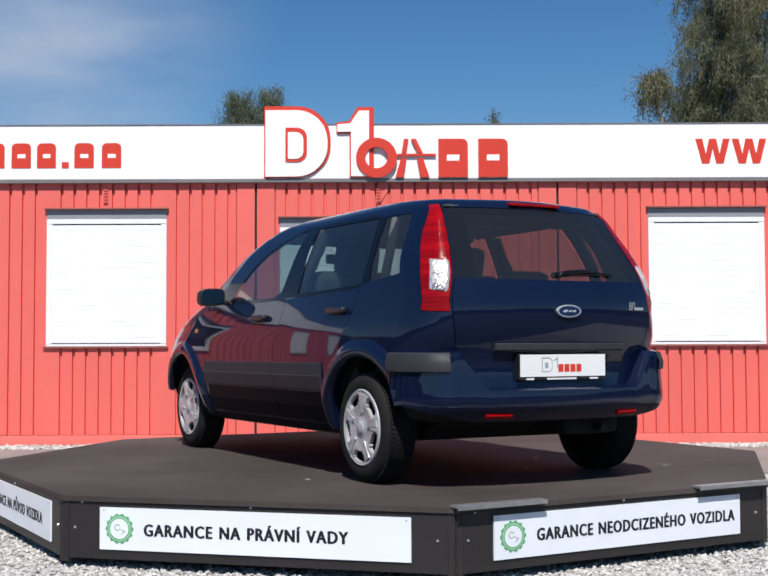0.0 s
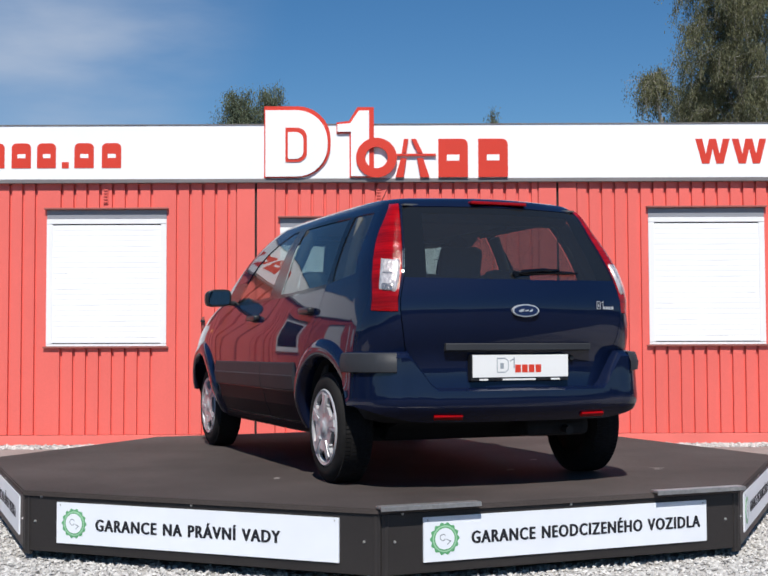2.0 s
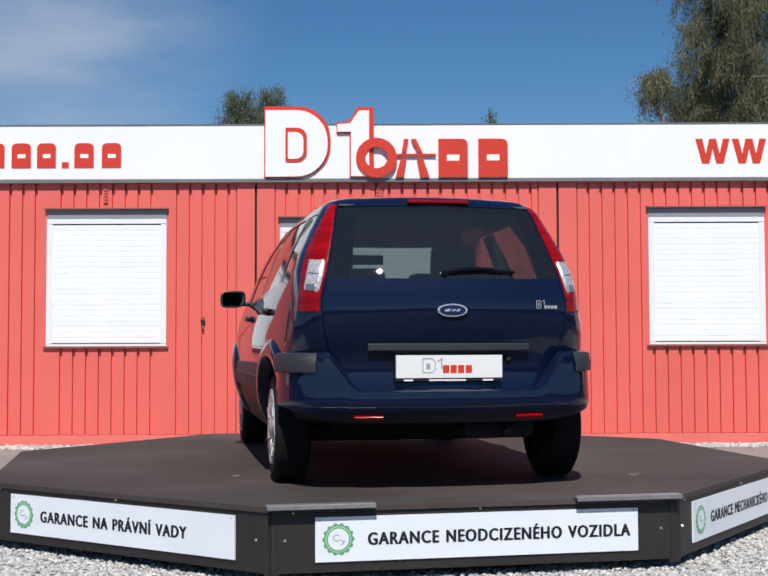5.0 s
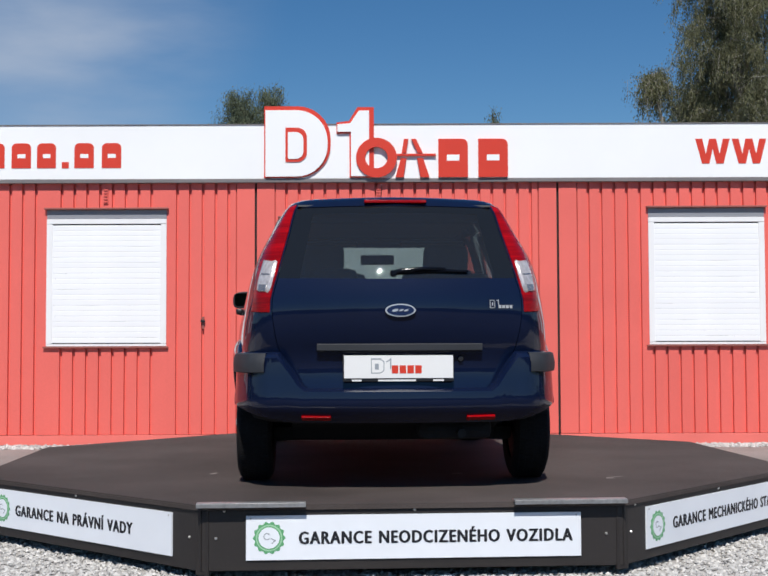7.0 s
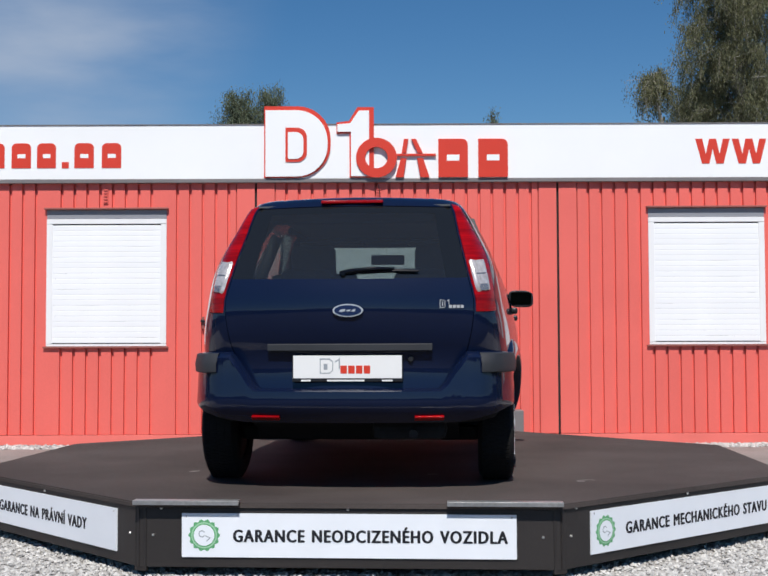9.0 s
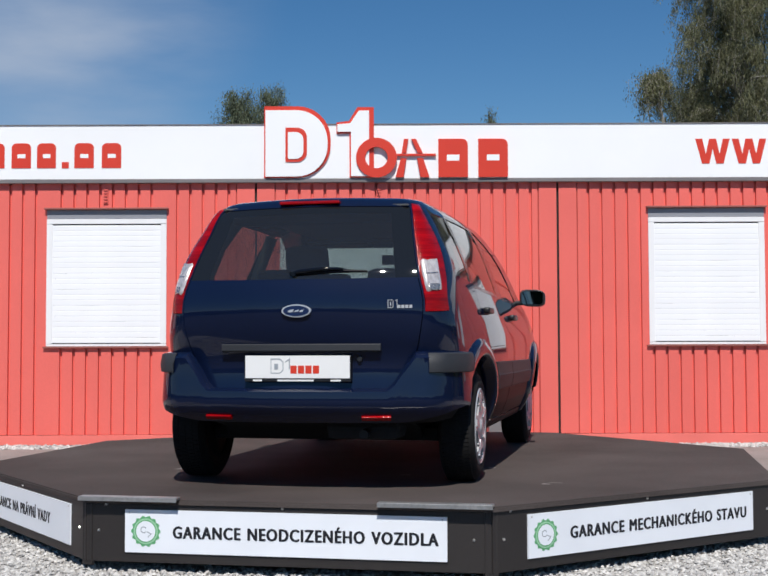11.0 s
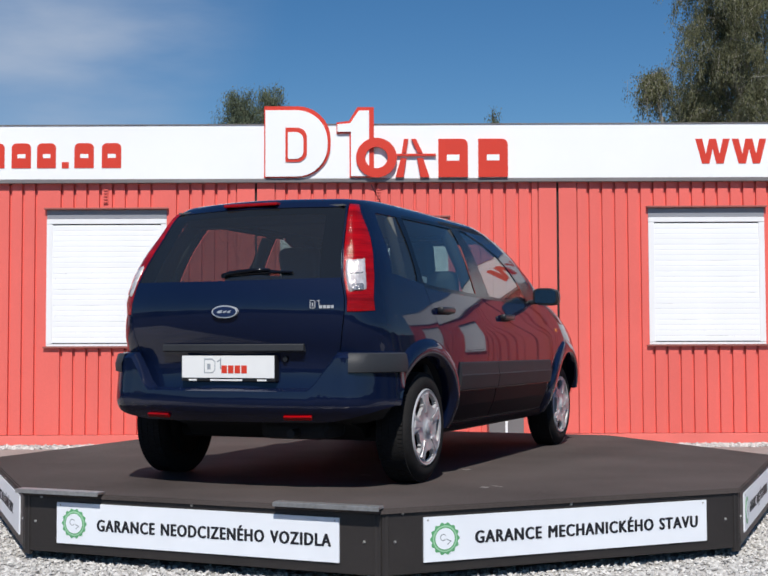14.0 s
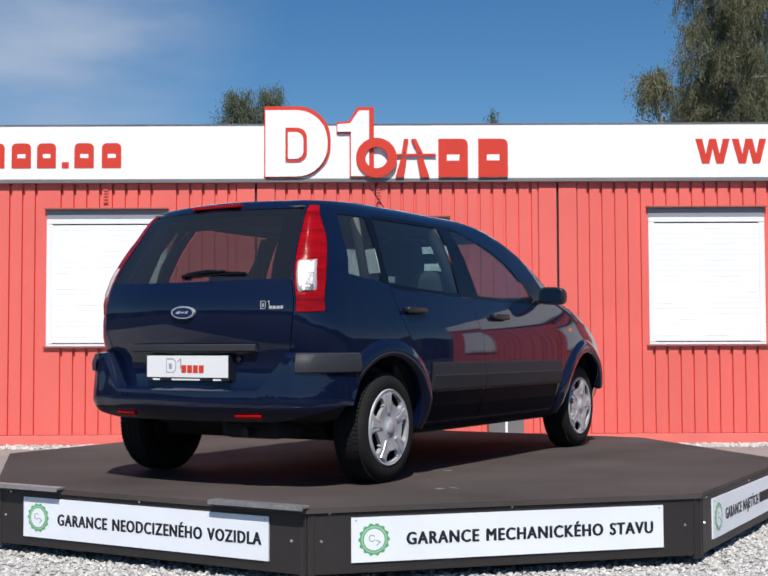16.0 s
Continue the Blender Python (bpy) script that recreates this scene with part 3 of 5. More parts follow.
def octagon(apo):
    r = apo / math.cos(radians(22.5))
    return [(r * math.sin(radians(22.5 + 45 * k)), -r * math.cos(radians(22.5 + 45 * k))) for k in range(8)]


def deck():
    bm = bmesh.new()
    o = octagon(APO + 0.008)
    lo = [bm.verts.new((x, y, DECK - 0.022)) for x, y in o]
    hi = [bm.verts.new((x, y, DECK)) for x, y in o]
    bm.faces.new(hi)
    bm.faces.new(lo[::-1])
    for i in range(8):
        bm.faces.new((lo[i], lo[(i + 1) % 8], hi[(i + 1) % 8], hi[i]))
    es = [e for e in bm.edges if all(v in hi for v in e.verts)]
    bmesh.ops.bevel(bm, geom=es, offset=0.006, segments=2, affect="EDGES")
    part("deck", bm, DECK_MAT, turntable, "dark brown coated deck")


deck()
TEXTS = {-1: ("GARANCE NA PRÁVNÍ VADY", 0.15, 0.81), 0: ("GARANCE NEODCIZENÉHO VOZIDLA", 0.155, 0.975),
         1: ("GARANCE MECHANICKÉHO STAVU", 0.166, 0.965), -2: ("GARANCE NA PŮVOD VOZIDLA", 0.155, 0.90), 2: ("GARANCE NAJETÝCH", 0.155, 0.62)}
SIGN_W, SIGN_H = 1.436, 0.187
S_MID = 0.186                     # height of the sign's middle


def skirt_panel(k):
    """One side of the turntable: a skirt board with screws and, where it has one, its sign."""
    m = pose(0, 0, 0, 0, 0, 45 * k)
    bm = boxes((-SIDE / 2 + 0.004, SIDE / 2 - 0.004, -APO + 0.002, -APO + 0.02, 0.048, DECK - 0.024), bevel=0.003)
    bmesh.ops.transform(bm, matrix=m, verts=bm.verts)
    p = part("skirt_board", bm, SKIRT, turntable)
    for sx, sz in ((-0.845, 0.185), (0.83, 0.185), (0.0, 0.297), (-0.81, 0.30)):
        bm = bmesh.new()
        bmesh.ops.create_cone(bm, cap_ends=True, segments=10, radius1=0.0065, radius2=0.004, depth=0.006, matrix=m @ pose(sx, -APO - 0.001, sz, 90))
        part("screw", bm, SCREW, p)
    if k in TEXTS:
        words, f0, f1 = TEXTS[k]
        bm = boxes((-SIGN_W / 2, SIGN_W / 2, -APO - 0.006, -APO + 0.0015, S_MID - SIGN_H / 2, S_MID + SIGN_H / 2))
        bmesh.ops.transform(bm, matrix=m, verts=bm.verts)
        s = part("sign_board", bm, SIGN_WHITE, turntable, "white plastic sign with black capitals")
        me = lettering(words, SIGN_W * (f1 - f0), 0.054, 0.0012, 0.054)
        for word in split_words(me, 0.011):
            t = finish("word", word, INK, s)
            t.matrix_basis = m @ pose(-SIGN_W / 2 + f0 * SIGN_W, -APO - 0.0062, S_MID - 0.027)
        if k == 2:
            bm = boxes((0.2, 0.42, -APO - 0.0074, -APO - 0.0062, S_MID - 0.026, S_MID + 0.026))
            bmesh.ops.transform(bm, matrix=m, verts=bm.verts)
            part("print_bar", bm, INK, s)
        cx, cy = -SIGN_W / 2 + 0.068 * SIGN_W, -APO - 0.0062
        wav = [(cx + (0.065 + 0.004 * math.cos(14 * a)) * math.cos(a), S_MID + (0.065 + 0.004 * math.cos(14 * a)) * math.sin(a)) for a in np.linspace(0, 2 * math.pi, 140, endpoint=False)]
        for nm, pts, d0, d1, mt in (("rosette", wav, 0.0, 0.0008, GREEN_INK), ("rosette_band", arc(cx, S_MID, 0.056, 0.056, 0, 351, 39), 0.0008, 0.0014, GREEN_PALE),
                                    ("rosette_ring", arc(cx, S_MID, 0.050, 0.050, 0, 351, 39), 0.0014, 0.0019, GREEN_INK),
                                    ("rosette_field", arc(cx, S_MID, 0.045, 0.045, 0, 351, 39), 0.0019, 0.0024, SIGN_WHITE)):
            bm = prism(pts, cy - d1, cy - d0)
            bmesh.ops.transform(bm, matrix=m, verts=bm.verts)
            part(nm, bm, mt, s)
        bm = ring_shape(cx - 0.009, S_MID + 0.006, 0.015, 0.015, 0.004, cy - 0.0029, cy - 0.0024, 30, 330)
        bmesh.ops.transform(bm, matrix=m, verts=bm.verts)
        part("rosette_stroke", bm, GREY_INK, s)
        bm = prism([(cx + 0.006, S_MID + 0.0), (cx + 0.03, S_MID - 0.010), (cx + 0.012, S_MID - 0.026), (cx + 0.009, S_MID - 0.024), (cx + 0.022, S_MID - 0.011), (cx + 0.006, S_MID - 0.004)], cy - 0.0029, cy - 0.0024)
        bmesh.ops.transform(bm, matrix=m, verts=bm.verts)
        part("rosette_stroke", bm, GREY_INK, s)
        for sx in (-SIGN_W / 2 + 0.02, SIGN_W / 2 - 0.02):
            bm = bmesh.new()
            bmesh.ops.create_cone(bm, cap_ends=True, segments=8, radius1=0.004, radius2=0.003, depth=0.003, matrix=m @ pose(sx, -APO - 0.0068, S_MID + SIGN_H / 2 - 0.012, 90))
            part("sign_screw", bm, STEEL, s)


for k in range(-3, 5):
    skirt_panel(k)
o_out = octagon(APO)
for x, y in o_out:
    a = math.atan2(y, x)
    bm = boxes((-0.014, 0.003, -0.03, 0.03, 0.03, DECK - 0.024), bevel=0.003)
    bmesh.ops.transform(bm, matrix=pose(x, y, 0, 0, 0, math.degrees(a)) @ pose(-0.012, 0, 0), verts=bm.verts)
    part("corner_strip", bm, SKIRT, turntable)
for xa, xb in ((-0.925, -0.465), (0.425, 0.915)):
    bar = part("edge_bar", boxes((xa, xb, -APO - 0.042, -APO + 0.012, DECK + 0.001, DECK + 0.013), bevel=0.003), STEEL, turntable, "galvanised steel edge bar")
    part("bar_lip", boxes((xa, xb, -APO - 0.046, -APO - 0.0425, DECK - 0.006, DECK + 0.011)), STEEL, bar)
vs, fs = revolve([(0.0, 0.0), (1.88, 0.0), (1.88, 0.30), (0.0, 0.30)], 48, "z")
raw("base_ring", [(x, y, z + 0.002) for x, y, z in vs], fs, BASE_DARK, turntable, "dark recessed base ring")


def scuff(x, y, length, width, turn, seed):
    """A pale worn patch on the deck, a millimetre proud, with a ragged outline."""
    rng = random.Random(seed)
    bm = bmesh.new()
    pts = []
    for i in range(12):
        a = 2 * math.pi * i / 12
        r = rng.uniform(0.6, 1.1)
        pts.append(pose(x, y, DECK + 0.001, 0, 0, turn) @ Vector((length / 2 * r * math.cos(a), width / 2 * r * math.sin(a), 0)))
    bm.faces.new([bm.verts.new(p) for p in pts])
    part("scuff", bm, SCUFF, turntable, "pale worn scuff on the deck")


scuff(0.33, -1.014, 0.07, 0.03, 20, 1)
scuff(0.73, -0.56, 0.05, 0.05, 40, 2)
scuff(1.07, -1.31, 0.06, 0.05, 10, 3)
scuff(1.12, -1.25, 0.10, 0.02, -30, 4)
scuff(-0.95, -0.9, 0.09, 0.03, 60, 5)


# ---- car ----
# Car space: x to its right side, y forward from the middle of the wheelbase, z up from the deck.
def smooth_table(*pairs):
    """A monotone cubic curve through (at, value) pairs."""
    xs, ys = np.array([p[0] for p in pairs], float), np.array([p[1] for p in pairs], float)
    h, d = np.diff(xs), np.diff(ys) / np.diff(xs)
    m = np.zeros(len(xs))
    m[0], m[-1] = d[0], d[-1]
    for i in range(1, len(xs) - 1):
        if d[i - 1] * d[i] > 0:
            w1, w2 = 2 * h[i] + h[i - 1], h[i] + 2 * h[i - 1]
            m[i] = (w1 + w2) / (w1 / d[i - 1] + w2 / d[i])

    def at(x):
        x = min(max(x, xs[0]), xs[-1])
        i = min(int(np.searchsorted(xs, x, "right")) - 1, len(xs) - 2)
        t = (x - xs[i]) / h[i]
        return float(ys[i] * (1 + 2 * t) * (1 - t) ** 2 + h[i] * m[i] * t * (1 - t) ** 2 + ys[i + 1] * t * t * (3 - 2 * t) + h[i] * m[i + 1] * t * t * (t - 1))
    return at


# by height: rear face, front face, half width, corner sizes
REAR = smooth_table((0.20, -1.42), (0.27, -1.47), (0.31, -1.62), (0.345, -1.79), (0.40, -1.825), (0.47, -1.820), (0.54, -1.808), (0.62, -1.810), (0.66, -1.824), (0.70, -1.843), (0.84, -1.862), (0.97, -1.83), (1.05, -1.79), (1.20, -1.705), (1.33, -1.63), (1.365, -1.60), (1.385, -1.575), (1.398, -1.52), (1.41, -1.38), (1.43, -1.12), (1.447, -0.86), (1.458, -0.62))
FRONT = smooth_table((0.20, 1.80), (0.35, 1.91), (0.50, 1.95), (0.62, 1.94), (0.72, 1.87), (0.82, 1.72), (0.90, 1.50), (0.96, 1.27), (1.02, 1.14), (1.14, 0.92), (1.25, 0.72), (1.33, 0.54), (1.37, 0.41), (1.40, 0.27), (1.425, 0.11), (1.445, -0.08), (1.458, -0.30))
WIDE = smooth_table((0.20, 0.70), (0.30, 0.762), (0.42, 0.803), (0.58, 0.817), (0.72, 0.815), (0.84, 0.793), (0.94, 0.768), (1.0, 0.748), (1.10, 0.71), (1.20, 0.668), (1.335, 0.588), (1.37, 0.56), (1.395, 0.525), (1.415, 0.475), (1.432, 0.41), (1.447, 0.32), (1.458, 0.20))
R_CX = smooth_table((0.2, 0.18), (0.5, 0.19), (0.84, 0.19), (1.05, 0.16), (1.2, 0.14), (1.33, 0.12), (1.40, 0.16), (1.458, 0.10))
R_CY = smooth_table((0.2, 0.26), (0.5, 0.28), (0.84, 0.28), (1.05, 0.25), (1.2, 0.22), (1.33, 0.17), (1.40, 0.20), (1.458, 0.08))
F_CX = smooth_table((0.2, 0.30), (0.6, 0.32), (0.8, 0.30), (0.96, 0.22), (1.1, 0.16), (1.33, 0.16), (1.458, 0.10))
F_CY = smooth_table((0.2, 0.42), (0.6, 0.50), (0.8, 0.55), (0.96, 0.42), (1.1, 0.28), (1.33, 0.22), (1.40, 0.2), (1.458, 0.06))
GATE = smooth_table((0.20, 0.40), (0.47, 0.44), (0.53, 0.49), (0.60, 0.53), (0.70, 0.565), (0.84, 0.586), (0.97, 0.556), (1.10, 0.527), (1.20, 0.507), (1.33, 0.480), (1.37, 0.462), (1.42, 0.36), (1.458, 0.10))
BELT = smooth_table((-1.85, 0.982), (-1.70, 0.992), (-1.52, 1.022), (-1.30, 0.998), (-1.10, 0.978), (-0.55, 0.957), (0.0, 0.945), (0.5, 0.944), (1.2, 0.955))


BOW = 0.08   # how far the rear face bows forward to the corners


def taper(y):
    return 1 - 0.087 * max(0.0, -y - 0.45) ** 2 - 0.075 * max(0.0, (y - 0.9) / 1.0) ** 2


def height(v, y):
    """The true height of the row v at y: the rows round the belt line follow it."""
    d = abs(v - 0.96)
    k = max(0.0, 1 - (d / (0.28 if v < 0.96 else 0.30)) ** 2) ** 2
    return v + k * (BELT(y) - 0.96)


def side_x(y, z):
    return WIDE(z) * taper(y)


def level(v):
    """Numbers of the plan outline at the row v: rear, bulge, corner starts."""
    yr, yf, w = REAR(v), FRONT(v), WIDE(v)
    cx, cy, fx, fy = R_CX(v), R_CY(v), F_CX(v), F_CY(v)
    s0 = yr + BOW + cy
    wr = w * taper(s0)
    e0 = yf - 0.05 - fy
    wf = w * taper(e0)
    return yr, yf, w, cx, cy, fx, fy, s0, wr, e0, wf


def rear_at(v, x):
    yr, yf, w, cx, cy, fx, fy, s0, wr, e0, wf = level(v)
    xs = wr - cx
    if x <= xs:
        return yr + BOW * (x / max(xs, 0.01)) ** 2
    c = min((x - xs) / cx, 1.0)
    return yr + BOW + cy * (1 - math.sqrt(1 - c * c))


A_EDGE = smooth_table((0.2, 0.62), (0.6, 0.64), (0.94, 0.50), (1.02, 0.47), (1.10, 0.40), (1.20, 0.24), (1.29, 0.00), (1.335, -0.18), (1.458, -0.25))
DOOR_F = smooth_table((0.2, 0.80), (0.6, 0.84), (0.94, 0.82), (1.02, 0.72), (1.10, 0.58), (1.20, 0.38), (1.29, 0.12), (1.335, -0.05), (1.458, -0.15))
Q0 = smooth_table((0.2, -1.60), (0.9, -1.52), (0.98, -1.455), (1.335, -1.345), (1.458, -1.2))
Q1 = smooth_table((0.2, -1.30), (0.9, -1.25), (0.98, -1.205), (1.335, -1.12), (1.458, -1.0))
D0 = smooth_table((0.2, -0.86), (0.45, -0.86), (0.60, -0.93), (0.75, -1.06), (0.96, -1.14), (1.335, -1.055), (1.458, -0.9))
D1 = smooth_table((0.2, -0.40), (0.96, -0.445), (1.335, -0.39), (1.458, -0.55))
BP = smooth_table((0.2, -0.22), (0.6, -0.24), (0.96, -0.325), (1.335, -0.33), (1.458, -0.50))
F0 = smooth_table((0.2, -0.12), (0.6, -0.14), (0.96, -0.215), (1.335, -0.265), (1.458, -0.45))

LAMP_OUT = smooth_table((0.2, 52.0), (0.86, 57.0), (0.96, 61.0), (1.05, 62.0), (1.2, 61.0), (1.33, 59.0), (1.458, 59.0))
ROWS = [0.215, 0.27, 0.33, 0.39, 0.43, 0.47, 0.52, 0.57, 0.62, 0.67, 0.72, 0.77, 0.815, 0.865, 0.91, 0.943, 0.962, 1.0, 1.035, 1.075, 1.12, 1.17, 1.22, 1.27, 1.31, 1.328, 1.345, 1.365, 1.382, 1.397, 1.41, 1.422, 1.434, 1.445, 1.454, 1.458]


def half_row(v):
    """Points of the right half of the row v, from the middle of the rear to the middle of the front."""
    yr, yf, w, cx, cy, fx, fy, s0, wr, e0, wf = level(v)
    xs = wr - cx
    tg = min(GATE(v), wr - 0.045)
    pts = []
    for k in (0, 0.3, 0.6, 0.82, 0.93, 1.0):
        pts.append((k * tg, rear_at(v, k * tg)))
    li = tg + 0.010
    pts.append((li, rear_at(v, li)))
    outer = max(xs + cx * math.sin(radians(LAMP_OUT(v))), li + 0.012)
    for k in (0.35, 0.68, 1.0):
        x = li + (outer - li) * k
        pts.append((x, rear_at(v, x)))
    for a in (74, 90):
        x = max(xs + cx * math.sin(radians(a)), outer + 0.004 * (a - 60) / 20)
        pts.append((min(x, wr), rear_at(v, min(x, wr))))
    q0, q1, d0, d1, bp, f0, f1, fd = (t(v) for t in (Q0, Q1, D0, D1, BP, F0, A_EDGE, DOOR_F))
    keys = [q0, (q0 + q1) / 2, q1, q1 + (d0 - q1) * 0.5, d0, d0 + (d1 - d0) * 0.33, d0 + (d1 - d0) * 0.67, d1, bp, f0, f0 + (f1 - f0) * 0.33, f0 + (f1 - f0) * 0.67, f1, fd,
            fd + (e0 - fd) * 0.25, fd + (e0 - fd) * 0.5, fd + (e0 - fd) * 0.75, e0]
    n, eps = len(keys), 0.006
    lo = s0
    ys = []
    for i, y in enumerate(keys):
        y = max(y, lo + eps)
        y = min(y, e0 - eps * (n - 1 - i))
        ys.append(y)
        lo = y
    pts += [(w * taper(y), y) for y in ys]
    for a in (22, 45, 68, 90):
        pts.append((wf - fx + fx * math.cos(radians(a)), e0 + fy * math.sin(radians(a))))
    for k in (0.66, 0.33, 0.0):
        pts.append(((wf - fx) * k, yf - 0.05 * k * k))
    return [(x, y, height(v, y)) for x, y in pts]


C_GATE, C_LI, C_LO = 5, 6, 9
C_S0 = 11
C_Q0, C_Q1, C_D0, C_D1, C_BP, C_F0, C_F1, C_FD, C_E0 = 12, 14, 16, 19, 20, 21, 24, 25, 29
PARTS = ["body", "tailgate", "rear_door", "rear_door", "front_door", "front_door", "rear_window", "quarter_window", "quarter_window",
         "rear_door_window", "rear_door_window", "front_door_window", "front_door_window", "windscreen", "window_trim", "tail_lamp", "tail_lamp", "bonnet", "wheel_well", "underbody", "glass_border"]
P_MAT = [NAVY, NAVY, NAVY, NAVY, NAVY, NAVY, REAR_GLASS, REAR_GLASS, REAR_GLASS, CAR_GLASS, CAR_GLASS, CAR_GLASS, CAR_GLASS, CAR_GLASS, BLACK_TRIM, LAMP_RED, LAMP_RED, NAVY, UNDERBODY, UNDERBODY, GLASS_BLACK]


def part_of(r, c, right):
    """Which part the cell between rows r, r+1 and columns c, c+1 belongs to."""
    v = (ROWS[r] + ROWS[r + 1]) / 2
    s = 0 if right else 1
    if v < 0.24 or (v < 0.335 and c < C_S0) or (v < 0.39 and C_LI <= c <= C_Q1):
        return 19
    if C_LI <= c < C_LO and 0.815 <= v < 1.365:
        return 15 + s
    if 0.962 < v < 1.328:
        if c < C_GATE:
            return 20 if c >= 3 or v > 1.31 else 6
        if C_Q0 <= c < C_Q1:
            return 7 + s
        if C_Q1 <= c < C_D0 or C_D1 <= c < C_F0:
            return 14
        if C_D0 <= c < C_D1:
            return 9 + s
        if C_F0 <= c < C_F1:
            return 11 + s
        if C_F1 <= c < C_FD and v < 1.06:
            return 14
        if c >= C_E0 + 1 and v > 0.99:
            return 13
    if 0.943 < v < 0.962:
        if c < C_GATE:
            return 1
        if C_D0 <= c < C_FD:
            return 14
    if 1.328 < v < 1.345 and c < C_GATE:
        return 20
    if 1.328 < v < 1.345 and C_D0 <= c < C_F1:
        return 14
    if 0.45 < v < 0.962 and c < C_GATE:
        return 1
    if 0.27 < v < 0.95:
        if C_D0 <= c < C_BP:
            return 2 + s
        if C_BP <= c < C_FD:
            return 4 + s
    if v > 0.80 and c >= C_E0 and v < 0.96:
        return 17
    return 0


car = tagged(new("car"), "dark navy blue hatchback car with grey mouldings on the turntable", "car")
WHEEL_R, WHEEL_X = 0.268, 0.684
FRONT_AXLE, REAR_AXLE = 1.258, -1.215
ARCH_R = 0.330
ARCH_Z = 0.292   # height of the arches' middle


def axle(sy):
    return FRONT_AXLE if sy > 0 else REAR_AXLE


def shell():
    rows = [half_row(v) for v in ROWS]
    nc = len(rows[0])
    ring = 2 * nc - 2
    verts, faces, ids = [], [], []
    for row in rows:
        verts += row + [(-x, y, z) for x, y, z in row[-2:0:-1]]
    for r in range(len(rows) - 1):
        for c in range(ring):
            d = (c + 1) % ring
            faces.append((r * ring + c, r * ring + d, (r + 1) * ring + d, (r + 1) * ring + c))
            right = c < nc - 1
            ids.append(part_of(r, c if right else ring - 1 - c, right))
    faces.append(tuple(range(ring - 1, -1, -1)))
    ids.append(19)
    top = (len(rows) - 1) * ring
    faces.append(tuple(top + c for c in range(ring)))
    ids.append(0)
    me = bpy.data.meshes.new("shell")
    me.from_pydata(verts, [], faces)
    for m in P_MAT:
        me.materials.append(m)
    me.polygons.foreach_set("material_index", ids)
    me.update()
    bm = bmesh.new()
    bm.from_mesh(me)
    bmesh.ops.recalc_face_normals(bm, faces=bm.faces)
    bm.to_mesh(me)
    bm.free()
    ob = new("shell", me)
    # wheel arches
    vs, fs = [], []
    for sx in (-1, 1):
        for sy in (-1, 1):
            pv, pf = revolve([(0.0, 0.50), (ARCH_R, 0.50), (ARCH_R, 1.0), (0.0, 1.0)], 40)
            k = len(vs)
            vs += [(x * sx, y + axle(sy), z + ARCH_Z) for x, y, z in pv]
            fs += [tuple(k + i for i in f) for f in pf]
    cm = bpy.data.meshes.new("cutter")
    cm.from_pydata(vs, [], fs)
    for m in P_MAT:
        cm.materials.append(m)
    cm.polygons.foreach_set("material_index", [18] * len(fs))
    bm = bmesh.new()
    bm.from_mesh(cm)
    bmesh.ops.remove_doubles(bm, verts=bm.verts, dist=1e-4)
    bmesh.ops.recalc_face_normals(bm, faces=bm.faces)
    bm.to_mesh(cm)
    bm.free()
    cut = new("cutter", cm)
    md = ob.modifiers.new("arches", "BOOLEAN")
    md.object, md.operation, md.solver = cut, "DIFFERENCE", "EXACT"
    dg = bpy.context.evaluated_depsgraph_get()
    done = bpy.data.meshes.new_from_object(ob.evaluated_get(dg))
    bpy.data.objects.remove(ob)
    bpy.data.objects.remove(cut)
    return done


